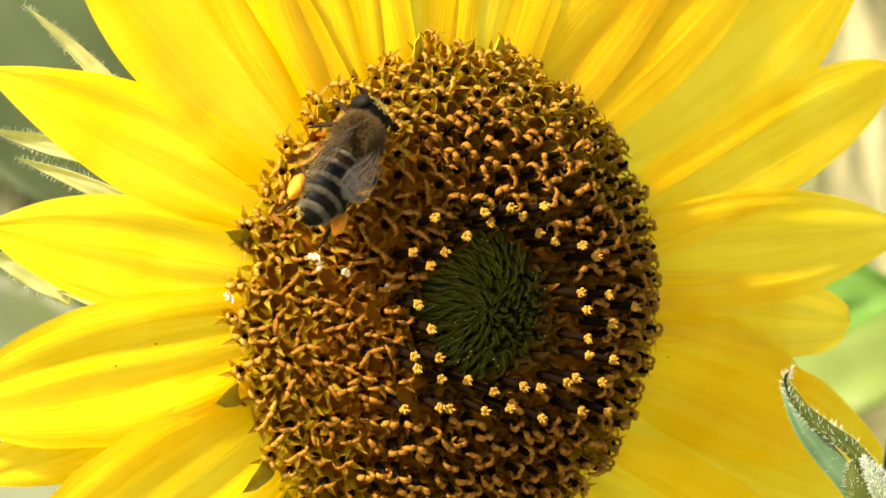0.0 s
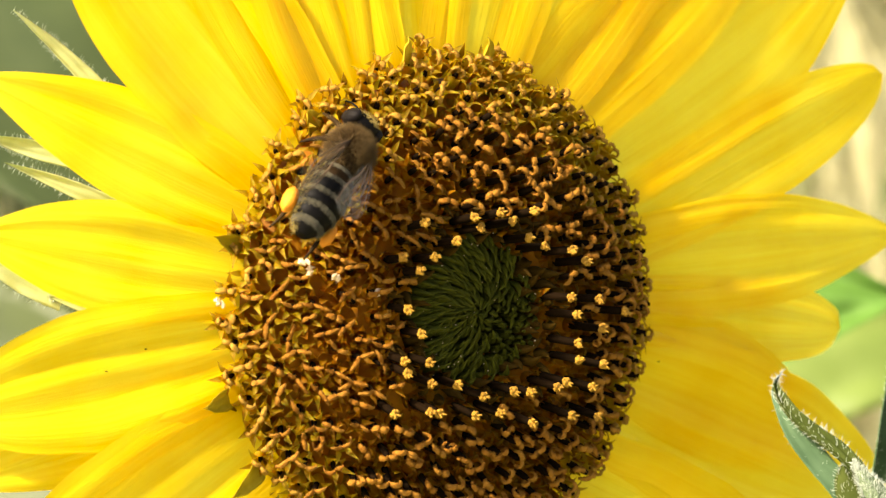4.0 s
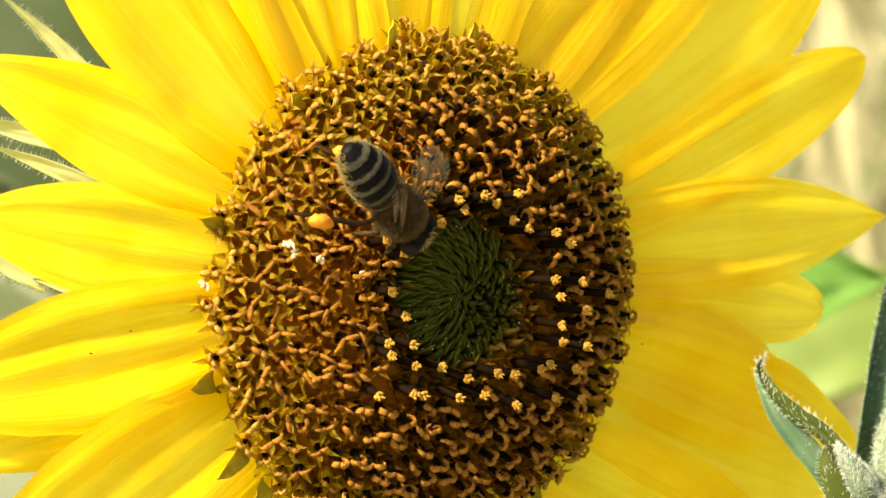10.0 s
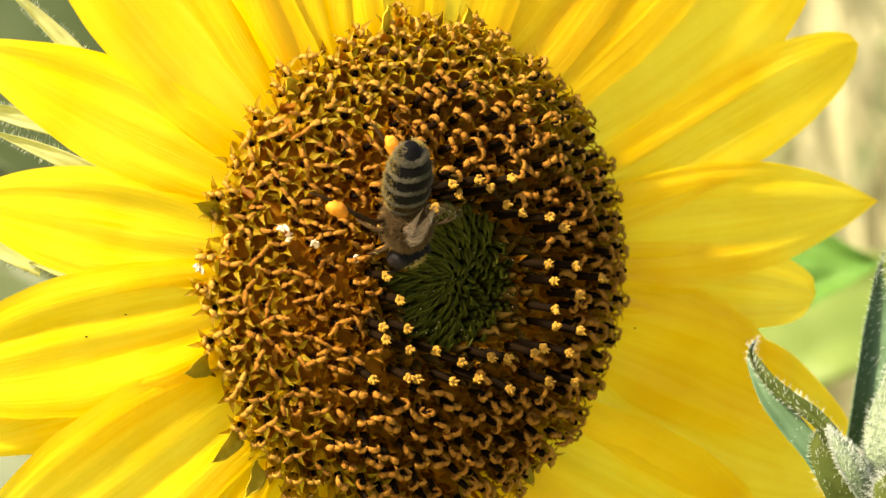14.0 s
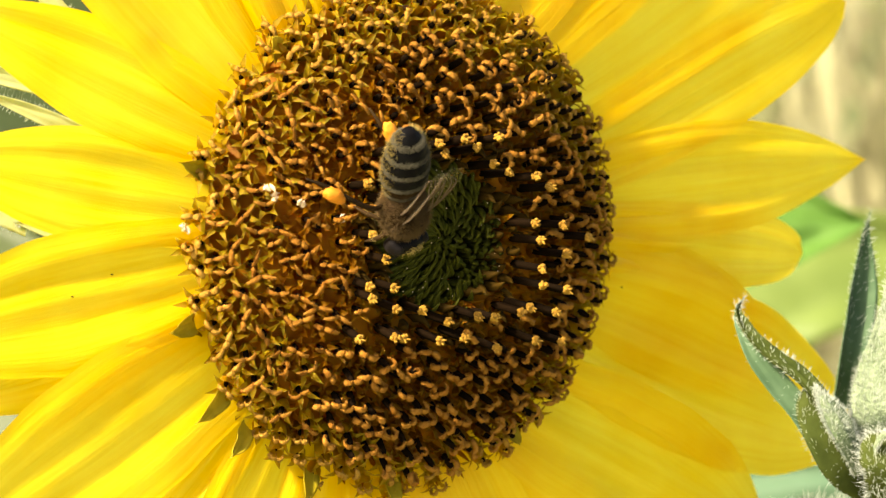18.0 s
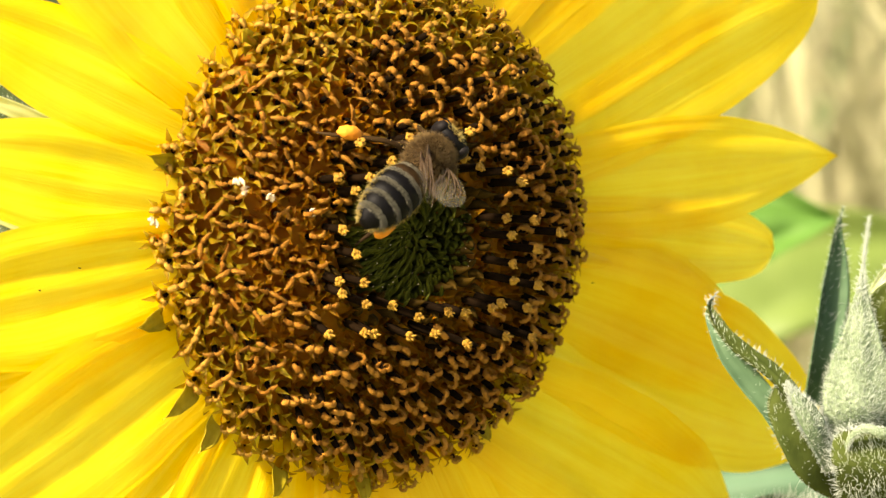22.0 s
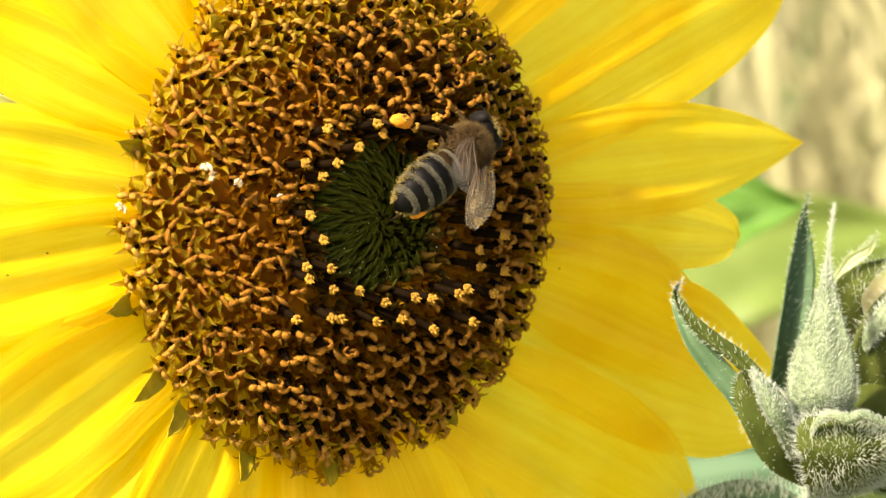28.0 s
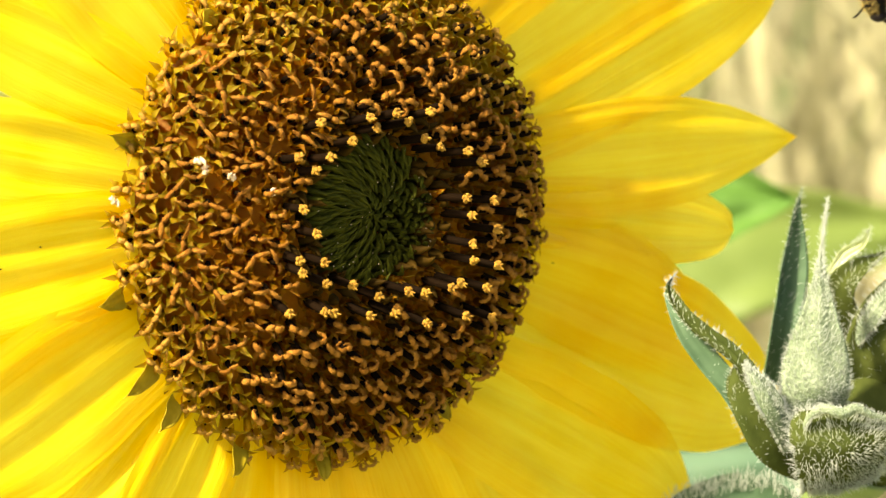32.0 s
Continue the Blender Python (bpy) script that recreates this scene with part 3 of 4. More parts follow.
    P(-78, (17.0, -48.0), 13.0, lift=-1.5, seed=29, sink=2.2)

    # tiny dark specks lying on petals
    eye = FLOWER.inverted() @ BASE.translation
    petals = [BVHTree.FromPolygons([v.co for v in ob.data.vertices], [tuple(p.vertices) for p in ob.data.polygons]) for ob in flower.children if ob.name.startswith("petal")]
    for at in ((-32.2, -7.6, -2.0), (-28.5, -5.5, -2.0), (28.2, -3.7, -2.0)):
        way = (Vector(at) * MM - eye).normalized()
        hits = [h for h in (tree.ray_cast(eye, way) for tree in petals) if h[0]]
        spot, normal = min(hits, key=lambda h: h[3])[:2]
        bm = ball(bmesh.new(), (spot + normal * 0.00003 * (-1 if normal.dot(way) > 0 else 1)) / MM, (0.13, 0.06, 0.05), 6, 8, 0.3, at[0])
        part("speck", bm, TUBE, flower, "tiny dark speck")

    # green bracts behind the petals and small ones between them at the rim
    S = lambda *args, **kw: green_sepal(flower, *args, **kw)
    S([(-24.2, 11.6, -10.0), (-29.8, 16.0, -10.5), (-34.7, 19.8, -11.0), (-39.3, 22.7, -11.0)], 1.8, 41)
    S([(-29.8, 10.0, -11.0), (-34.7, 10.7, -11.5), (-37.8, 11.2, -12.0), (-41.4, 11.7, -12.0)], 1.7, 42)
    S([(-23.2, 4.7, -10.5), (-29.5, 7.0, -11.0), (-34.2, 8.4, -11.5), (-38.4, 9.5, -12.0)], 1.6, 43)
    S([(-32.6, -1.9, -10.0), (-36.9, -0.3, -10.5), (-41.7, 1.3, -11.0)], 2.6, 44)
    S([(-23.3, -3.3, -9.0), (-29.4, -2.2, -9.5), (-34.2, -1.8, -10.0)], 2.6, 45)
    S([(-13.0, -17.8, -6.0), (-26.3, -25.0, -5.0), (-29.9, -27.8, -4.0)], 5.0, 46)
    for k, (foot, tip) in enumerate((((-6.6, 21.9), (-7.5, 24.3)), ((2.5, 22.9), (1.1, 25.2)), ((-16.0, 15.5), (-17.7, 16.8)), ((-22.8, 4.1), (-27.0, 5.0)),
                                     ((-22.8, -9.6), (-26.1, -10.4)), ((-18.9, -16.0), (-23.0, -18.9)), ((-16.1, -19.0), (-18.6, -21.6)),
                                     ((-8.7, -23.1), (-10.0, -25.3)), ((0.5, -23.5), (0.4, -25.4)), ((13.4, -17.8), (14.4, -19.5)))):
        a, b = Vector((*foot, 1.2)), Vector((*tip, 3.2)).lerp(Vector((*foot, 1.2)), 0.2 if k < 2 else 0.35)
        S([a * 0.95, a.lerp(b, 0.5) + Vector((0, 0, 0.5)), b], 1.3 if k < 2 else 1.9, 60 + k, material=BRACT, hairs=False, name="bract", peak=0.05, sharp=1.7)
    return flower


# florets round the heart that still push out pollen: radius (mm) and angle
FRESH = [(6.5, -70), (6.7, -96), (6.8, -120), (6.8, 69), (7.0, 55), (7.2, -58), (7.2, 110), (7.3, 14), (7.3, 131), (7.5, 86), (7.7, -165),
         (7.7, -147), (7.7, 3), (7.9, -84), (7.9, 149), (8.1, 96), (8.2, 114), (8.3, -101), (8.3, -13), (8.4, -136), (8.4, -41), (8.5, 160),
         (8.7, 40), (8.8, -179), (8.8, -35), (8.8, 73), (9.0, -21), (9.4, -121), (9.5, -154), (9.5, -63), (9.5, 30), (9.6, -148), (9.8, -125),
         (10.1, 139), (10.1, 158), (10.2, 10), (10.7, -3), (11.4, -42), (11.6, -27), (11.8, -136), (11.8, -17), (13.4, 4), (13.9, -33)]


def disc(flower):
    """Florets of the disc: green buds in the heart, a ring that pushes out pollen, then ripe ones in spirals."""
    rng = random.Random(5)
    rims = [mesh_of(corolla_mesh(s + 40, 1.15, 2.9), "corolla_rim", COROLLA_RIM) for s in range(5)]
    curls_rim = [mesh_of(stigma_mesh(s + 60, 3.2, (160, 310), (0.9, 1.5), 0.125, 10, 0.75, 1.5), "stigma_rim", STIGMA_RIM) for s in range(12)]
    corollas = [mesh_of(corolla_mesh(s, 0.88, 2.5), "corolla", COROLLA) for s in range(6)]
    old_lit = [mesh_of(corolla_mesh(s + 70, 0.92, 2.5), "corolla_old_lit", COROLLA_OLD_LIT) for s in range(6)]
    closed = [mesh_of(corolla_mesh(s + 20, 0.45, 2.2), "corolla_closed", COROLLA) for s in range(3)]
    tall = [mesh_of(tube_mesh(s, 1.7, 5.6, 0.88), "anther_tall", TUBE) for s in range(3)]
    short = [mesh_of(tube_mesh(s + 9, 1.7, 4.0, 0.72), "anther_short", TUBE) for s in range(3)]
    low = [mesh_of(tube_mesh(s + 9, 1.7, 3.2, 0.62), "anther_low", TUBE) for s in range(3)]
    deep = [mesh_of(tube_mesh(s + 9, 1.2, 2.5, 0.5), "anther_deep", TUBE) for s in range(2)]
    knobs = [mesh_of(knob_mesh(s, 5.5), "pollen_knob", POLLEN) for s in range(6)]
    curls = [mesh_of(stigma_mesh(s, 3.9, (200, 340), (1.3, 2.0), 0.140, 10, 0.75, 1.6), "stigma_curl", STIGMA) for s in range(14)]
    spread = [mesh_of(stigma_mesh(s + 30, 3.2, (60, 230), (0.9, 1.7), 0.105, 25, 0.8, 1.6), "stigma_spread", STIGMA) for s in range(14)]
    curls_mid = [mesh_of(stigma_mesh(s + 90, 3.4, (140, 320), (1.0, 1.8), 0.120, 15, 0.8, 1.6), "stigma_mid", STIGMA) for s in range(10)]
    spots = [(r, radians(a), True) for r, a in FRESH]
    count, rmax = 500, 21.6
    for k in range(count):
        r, a = floret_spot(k, count, rmax)
        r += rng.uniform(-0.18, 0.18)
        near = min(math.hypot(r * math.cos(a) - q * math.cos(b), r * math.sin(a) - q * math.sin(b)) for q, b, _ in spots[:len(FRESH)])
        if r > 7.9 and near > 1.2:
            spots.append((r, a, False))
    chaff, made = {CHAFF: ([], []), CHAFF_RIM: ([], [])}, 0
    rest = {}
    for r, a, fresh in spots:
        x, y = r * math.cos(a), r * math.sin(a)
        old = x + rng.uniform(-1.5, 1.5) < -4.5 - 0.55 * max(0.0, -y - 4)      # the side that flowered first, drier and open; its corollas carry painted sun
        # the stigma's branches lie along one line, askew on the upper part
        along = -0.55 * max(0.0, min(1.0, y / 9)) if x < 4 else rng.uniform(-1.2, 1.2)
        turn = along - a + rng.gauss(0, 0.42 if r < 17 else 0.8)
        m = floret_pose(r, a, turn, (0, 0) if fresh else (rng.gauss(0, 0.09), rng.gauss(0, 0.09)))
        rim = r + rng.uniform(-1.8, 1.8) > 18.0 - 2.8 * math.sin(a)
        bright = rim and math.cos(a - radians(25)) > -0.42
        # yellow reaches further in on the left, where petal light is painted into it
        pieces = [rng.choice(closed if fresh else rims if bright or r + rng.uniform(-3, 3) > (19.8 if x > 0 else 18.7) - 0.16 * max(y, 0) - 0.42 * max(-x - 10, 0) else old_lit if old else corollas)]
        if fresh:
            pieces += [rng.choice(tall), rng.choice(knobs)]
        elif bright or r > 19.6:
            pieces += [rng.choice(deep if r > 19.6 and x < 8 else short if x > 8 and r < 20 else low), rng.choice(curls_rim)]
        elif old or (rim and x < 0 and y > 0):
            pieces += [rng.choice(low), rng.choice(spread if old and rng.random() < 0.8 else curls_mid)]
        else:
            pieces += [rng.choice(short), rng.choice(curls)]
        if fresh or (made < 257 and -18 < y < 22 and r < 19.5):
            made += not fresh
            ob = shared("floret", pieces[0], flower, m)
            shared("anther_tube", pieces[1], ob, Matrix())
            shared("pollen" if fresh else "stigma", pieces[2], ob, Matrix())
        else:
            for mesh in pieces:
                v0, f0 = rest.setdefault(mesh.materials[0].name, ([], []))
                n = len(v0)
                v0.extend(m @ v.co for v in mesh.vertices)
                f0.extend(tuple(i + n for i in p.vertices) for p in mesh.polygons)
        # chaff scales outside each floret
        if r > 20.6:
            continue
        m2 = floret_pose(r + 0.9, a + 0.05, rng.gauss(0, 0.5))
        # the same painted petal glow widens the olive chaff on the left
        verts, faces = chaff[CHAFF_RIM if r + rng.uniform(-2, 2) > (19.8 if x > 0 else 18.7) - 0.12 * y - 0.42 * max(-x - 10, 0) else CHAFF]
        for turned in (0.0, 2.1, 4.2)[:rng.choice((2, 2, 3))]:
            v1, f1 = chaff_piece(rng, rng.uniform(2.1, 3.1))
            n = len(verts)
            m3 = m2 @ Matrix.Translation((-0.9 * MM * (turned != 0), 0, 0)) @ Matrix.Rotation(turned + rng.gauss(0, 0.3), 4, "Z")
            verts.extend(m3 @ (v * MM) for v in v1)
            faces.extend(tuple(i + n for i in f) for f in f1)
    # loose chaff between the ring of pollen and the ripe florets
    verts, faces = chaff[CHAFF]
    for _ in range(330):
        r, a = math.sqrt(rng.uniform(62, 190)), rng.uniform(0, math.tau)
        v1, f1 = chaff_piece(rng, rng.uniform(2.0, 2.9))
        n, m = len(verts), floret_pose(r, a, rng.uniform(0, math.tau), (rng.gauss(0, 0.15), rng.gauss(0, 0.15)))
        verts.extend(m @ (v * MM) for v in v1)
        faces.extend(tuple(i + n for i in f) for f in f1)
    for material, (verts, faces) in chaff.items():
        joined("chaff", verts, faces, material, flower, "pointed brown chaff scales" if material is CHAFF else "pointed olive-yellow chaff scales", kind="stuff")
    for name, (v0, f0) in rest.items():
        joined("floret_rest", v0, f0, bpy.data.materials[name], flower, "ripe outer disc florets", kind="stuff")

    pale = mesh_of(stigma_mesh(77, 3.2, (60, 200), (0.5, 1.0), 0.2, 50, 2.6), "style_pale", PALE)
    # a few withered styles, their sunlit whiteness put into the pale colour
    for u, v, h, turn, size in ((-18.9, 3.1, 7.0, 3.4, 0.73), (-18.3, 2.5, 7.0, 5.0, 0.62), (-15.6, 2.1, 7.0, 6.0, 0.67), (-11.1, 1.1, 7.0, 5.6, 0.56), (-7.7, -0.4, 7.0, 2.0, 0.56), (-24.7, -1.0, 3.2, 2.8, 0.73)):
        m = Matrix.Translation(Vector((u, v, h)) * MM) @ Matrix.Rotation(turn, 4, "Z") @ Matrix.Rotation(0.5, 4, "X") @ Matrix.Diagonal((size, size, size, 1)) @ Matrix.Translation((0, 0, -3.4 * MM))
        shared("withered_style", pale, flower, m)

    # the heart: narrow pointed green scales that lean inwards in a whorl
    scales = []
    for k in range(4):
        bm = hose(bmesh.new(), [(0, 0, 0), (0.05, 0, 1.3), (-0.35, 0.1, 2.2), (-1.25 - 0.12 * k, 0.35, 2.75 + 0.12 * k)], [0.42, 0.50, 0.34, 0.03], 7, 9)
        for v in bm.verts:
            v.co += Vector((noise.noise(v.co * 3000 + Vector((k, 0, 0))), noise.noise(v.co * 3000 + Vector((0, k, 5))), 0)) * 0.06 * MM
        scales.append(mesh_of(bm, "green_scale", HEARTGREEN))
    shut = []
    for k in range(4):
        bm = hose(bmesh.new(), [(0, 0, 0), (0, 0, 1.5), (-0.1, 0, 2.4), (-0.55, 0.15, 3.3)], [0.45, 0.58, 0.36, 0.03], 7, 8)
        shut.append(mesh_of(bm, "shut_floret", SHUT))
    for k in range(130):
        r, a = math.sqrt(36 + 56 * (k + 0.5) / 130), k * 2.399963 + 0.3
        if min(math.hypot(r * math.cos(a) - q * math.cos(radians(b)), r * math.sin(a) - q * math.sin(radians(b))) for q, b in FRESH) > 0.75:
            shared("floret_bud", rng.choice(shut), flower, floret_pose(r, a, rng.uniform(0, 6), (rng.gauss(-0.1, 0.1), rng.gauss(0, 0.1))))
    for k in range(400):
        r, a = 7.1 * math.sqrt((k + 0.5) / 400), k * 2.399963 + 1.1
        m = (Matrix.Translation(Vector((r * math.cos(a) + 0.4, r * math.sin(a), dome(r)[0] - 0.3)) * MM) @ Matrix.Rotation(a + 0.45 + rng.gauss(0, 0.25), 4, "Z")
             @ Matrix.Rotation(rng.gauss(-0.10, 0.14), 4, "Y") @ Matrix.Diagonal((0.68, 0.68, (0.78 + 0.22 * r / 7.1) * rng.uniform(0.85, 1.12), 1)))
        shared("floret_bud", rng.choice(scales), flower, m)
    # tiny pale specks that stand in for the glints on the heart's buds
    verts, faces = [], []
    for k in range(60):
        r, a = 7.6 * math.sqrt(rng.random()), rng.uniform(0, math.tau)
        c, s = Vector((r * math.cos(a), r * math.sin(a), dome(r)[0] + 2.0 + 0.5 * r / 7.6 + rng.uniform(-0.3, 0.5))), rng.uniform(0.03, 0.08)
        n = len(verts)
        verts += [(c + Vector(d) * s) * MM for d in ((1, 0, 0), (-1, 0, 0), (0, 1, 0), (0, -1, 0), (0, 0, 1), (0, 0, -1))]
        faces += [(n + i, n + j, n + k2) for k2 in (4, 5) for i, j in ((0, 2), (2, 1), (1, 3), (3, 0))]
    joined("resin_drops", verts, faces, PALE, flower, "tiny pale specks standing in for glints", kind="stuff")


FLOWERHEAD = sunflower()
disc(FLOWERHEAD)
ground()


# ---- the bud beside it ----
def stage_object(name, label, category, group=""):
    ob = new(name)
    ob.matrix_world = STAGE
    return tagged(ob, label, category, group)


def bud_sepal(bud, points, width, seed, facing, material, hair=260, peak=0.35, cup=0.45, sharp=1.1, base=0.7, thick=0.7, long=1.0):
    bm = blade(points, width, facing, peak=peak, base=base, sharp=sharp, cup=cup, ridge=0.10, ridges=2, ripple=0.3, nu=12, nv=30, thick=thick, seed=seed)
    ob = part("sepal", bm, material, bud)
    rng = random.Random(seed)
    pts = [Vector(p) for p in points]
    roots = []
    for _ in range(hair):
        s = rng.uniform(0.0, 1.0) ** (2.6 if hair > 2000 else 0.9)
        c = spline(pts, s)
        along = (spline(pts, min(s + 0.02, 1)) - spline(pts, max(s - 0.02, 0))).normalized()
        side = along.cross(Vector(facing).normalized()).normalized()
        up = side.cross(along)
        edge = rng.random() < (0.22 if hair > 2000 else 0.55)
        w = rng.choice((-1, 1)) * rng.uniform(0.93, 1.0) if edge else rng.uniform(-0.9, 0.9)
        half = width / 2 * lance(s, peak, base, sharp)
        p = c + side * half * w + up * cup * half * w * w
        roots.append((p, (side * (1 if w > 0 else -1) * (1.0 if edge else 0.2) + up * (0.25 if edge else 0.7) + along * 0.45)))
    bristles("hairs", roots, long, 0.026, HAIR, ob, "fine white hairs", seed=seed + 3, bend=0.25)
    return ob


def flower_bud():
    bud = stage_object("sunflower_bud", "closed green sunflower bud with hairy pointed sepals", "flower bud")
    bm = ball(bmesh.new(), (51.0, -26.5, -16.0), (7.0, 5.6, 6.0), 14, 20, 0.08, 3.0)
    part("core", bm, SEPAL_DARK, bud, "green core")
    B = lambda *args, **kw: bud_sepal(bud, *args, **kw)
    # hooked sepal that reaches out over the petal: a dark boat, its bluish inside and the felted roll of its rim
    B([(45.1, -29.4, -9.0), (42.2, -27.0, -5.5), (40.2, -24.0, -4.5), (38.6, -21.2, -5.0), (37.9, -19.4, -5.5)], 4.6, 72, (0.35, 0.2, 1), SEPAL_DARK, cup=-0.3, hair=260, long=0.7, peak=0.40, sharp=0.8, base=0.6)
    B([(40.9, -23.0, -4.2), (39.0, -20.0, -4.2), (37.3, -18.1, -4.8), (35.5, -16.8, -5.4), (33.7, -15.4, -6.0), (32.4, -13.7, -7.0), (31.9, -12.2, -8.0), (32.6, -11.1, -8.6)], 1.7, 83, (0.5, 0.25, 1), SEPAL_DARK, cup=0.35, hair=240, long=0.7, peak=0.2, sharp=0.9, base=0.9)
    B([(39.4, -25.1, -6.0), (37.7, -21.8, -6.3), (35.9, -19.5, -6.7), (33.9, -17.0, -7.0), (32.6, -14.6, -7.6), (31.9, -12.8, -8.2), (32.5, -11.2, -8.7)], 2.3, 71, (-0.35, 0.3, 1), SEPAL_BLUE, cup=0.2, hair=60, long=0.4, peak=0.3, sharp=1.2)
    B([(43.3, -27.1, -5.0), (41.5, -23.6, -2.6), (40.0, -21.2, -2.4), (38.5, -19.2, -3.2)], 2.6, 80, (0.4, 0.3, 1), FELT, cup=-0.3, hair=900, long=0.6, peak=0.45, sharp=1.1)
    # upright one behind
    B([(43.4, -22.5, -22.0), (44.2, -17.3, -20.0), (44.9, -12.8, -20.0), (45.4, -9.0, -20.0), (45.6, -5.6, -19.5), (46.1, -3.1, -19.0)], 3.4, 73, (0.5, 0.1, 1), SEPAL_BLUE, cup=0.5, sharp=1.5, peak=0.35, hair=260, long=0.8)
    # the broad felted one in front, drawn out to a needle, greener towards its tip
    B([(46.3, -27.3, -9.0), (45.4, -22.7, -4.0), (45.5, -19.0, -4.0), (45.8, -15.4, -5.0), (46.0, -11.2, -6.5), (46.4, -7.5, -8.0), (47.0, -3.9, -9.0)], 6.6, 74, (0.05, 0.0, 1), FELT, cup=-0.3, hair=4200, sharp=3.6, peak=0.26, base=0.85, long=0.6, thick=0.4)
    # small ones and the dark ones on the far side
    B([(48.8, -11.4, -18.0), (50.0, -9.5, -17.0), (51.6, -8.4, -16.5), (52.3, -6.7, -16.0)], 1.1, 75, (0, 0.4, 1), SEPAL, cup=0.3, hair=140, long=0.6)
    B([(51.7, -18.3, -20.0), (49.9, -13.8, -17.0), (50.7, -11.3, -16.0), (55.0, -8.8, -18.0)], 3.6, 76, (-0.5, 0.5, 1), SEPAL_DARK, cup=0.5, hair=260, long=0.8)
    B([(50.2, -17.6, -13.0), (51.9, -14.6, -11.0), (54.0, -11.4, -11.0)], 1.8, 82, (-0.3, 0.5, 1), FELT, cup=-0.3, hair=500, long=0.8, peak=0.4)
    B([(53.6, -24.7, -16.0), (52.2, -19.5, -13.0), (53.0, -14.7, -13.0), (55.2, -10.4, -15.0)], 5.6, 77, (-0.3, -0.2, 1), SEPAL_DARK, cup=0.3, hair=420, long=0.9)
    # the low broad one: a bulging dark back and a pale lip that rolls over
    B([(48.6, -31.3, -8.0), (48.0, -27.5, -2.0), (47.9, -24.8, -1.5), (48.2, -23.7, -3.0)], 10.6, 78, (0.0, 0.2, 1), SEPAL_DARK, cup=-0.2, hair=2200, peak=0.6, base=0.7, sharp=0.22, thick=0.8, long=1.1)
    line = [Vector(p) for p in [(44.2, -26.9, -4.0), (44.1, -24.3, -1.5), (45.4, -23.1, -0.5), (47.1, -23.5, -0.2), (48.5, -23.1, -0.5), (50.3, -23.8, -1.0), (52.8, -24.4, -2.0)]]
    bm = hose(bmesh.new(), line, [0.15, 0.3, 0.42, 0.55, 0.48, 0.32, 0.2], 9, 40)
    lip = part("lip", bm, FELT, bud, "pale felted rolled lip")
    roots = []
    rng = random.Random(41)
    for _ in range(1100):
        a = rng.uniform(0, math.tau)
        d = Vector((rng.uniform(-0.3, 0.3), math.cos(a), math.sin(a)))
        roots.append((spline(line, rng.random()) + d * 0.35, d))
    bristles("hairs", roots, 0.4, 0.022, HAIR, lip, "fine white hairs", seed=42)
    B([(58, -32, -12), (58.5, -25, -8), (59, -17, -8), (60, -10, -10)], 7.0, 79, (0.3, 0.0, 1), FELT, cup=-0.2, hair=900)
    ground_at = STAGE.inverted() @ Vector((0.09, 0.36, -0.03)) / MM
    bm = hose(bmesh.new(), [(50.2, -30.0, -16), (48.4, -34.5, -17), (47.5, -44, -20), (52, -70, -26), (60, -220, -40), ground_at], [4.6, 2.6, 2.4, 3.0, 4.0, 6.0], 12, 48)
    part("stem", bm, STALK, bud, "hairy green stem")
    rng = random.Random(9)
    roots = [(Vector((48 + rng.uniform(-2.2, 2.2), rng.uniform(-46, -33), -18 + rng.uniform(0, 2))), Vector((rng.uniform(-1, 1), rng.uniform(-0.3, 0.5), 0.6))) for _ in range(160)]
    bristles("stem_hairs", roots, 1.4, 0.035, HAIR, bud, "fine white hairs", seed=12)
    return bud


def low_leaf():
    """The young hairy leaf whose rounded edge shows under the petals."""
    leaf = stage_object("young_leaf", "young hairy green leaf under the petals", "leaf")
    pts = [(32.3, -37.6, -24.0), (37.1, -34.8, -22.0), (42.6, -34.0, -22.0), (48.9, -36.1, -23.0)]
    bm = blade(pts, 5.6, (0, 0.15, 1), peak=0.5, base=0.6, sharp=0.7, cup=-0.25, ridge=0.1, ripple=0.3, thick=0.6, seed=81)
    ob = part("blade", bm, SEPAL_BLUE, leaf)
    rng = random.Random(3)
    roots = []
    for _ in range(420):
        s = rng.uniform(0.1, 0.95)
        c = spline([Vector(p) for p in pts], s)
        roots.append((c + Vector((rng.uniform(-1, 1), rng.uniform(1.0, 2.7), rng.uniform(-0.5, 0.5))), Vector((rng.uniform(-0.3, 0.3), 1, 0.3))))
    bristles("hairs", roots, 1.3, 0.035, HAIR, ob, "fine white hairs", seed=5)
    ground_at = STAGE.inverted() @ Vector((0.05, 0.40, -0.03)) / MM
    bm = hose(bmesh.new(), [(40, -36, -27.5), (40, -60, -34), (45, -250, -50), ground_at], [1.5, 1.8, 2.4, 4.0], 8, 30)
    part("stalk", bm, STALK, leaf)
    return leaf


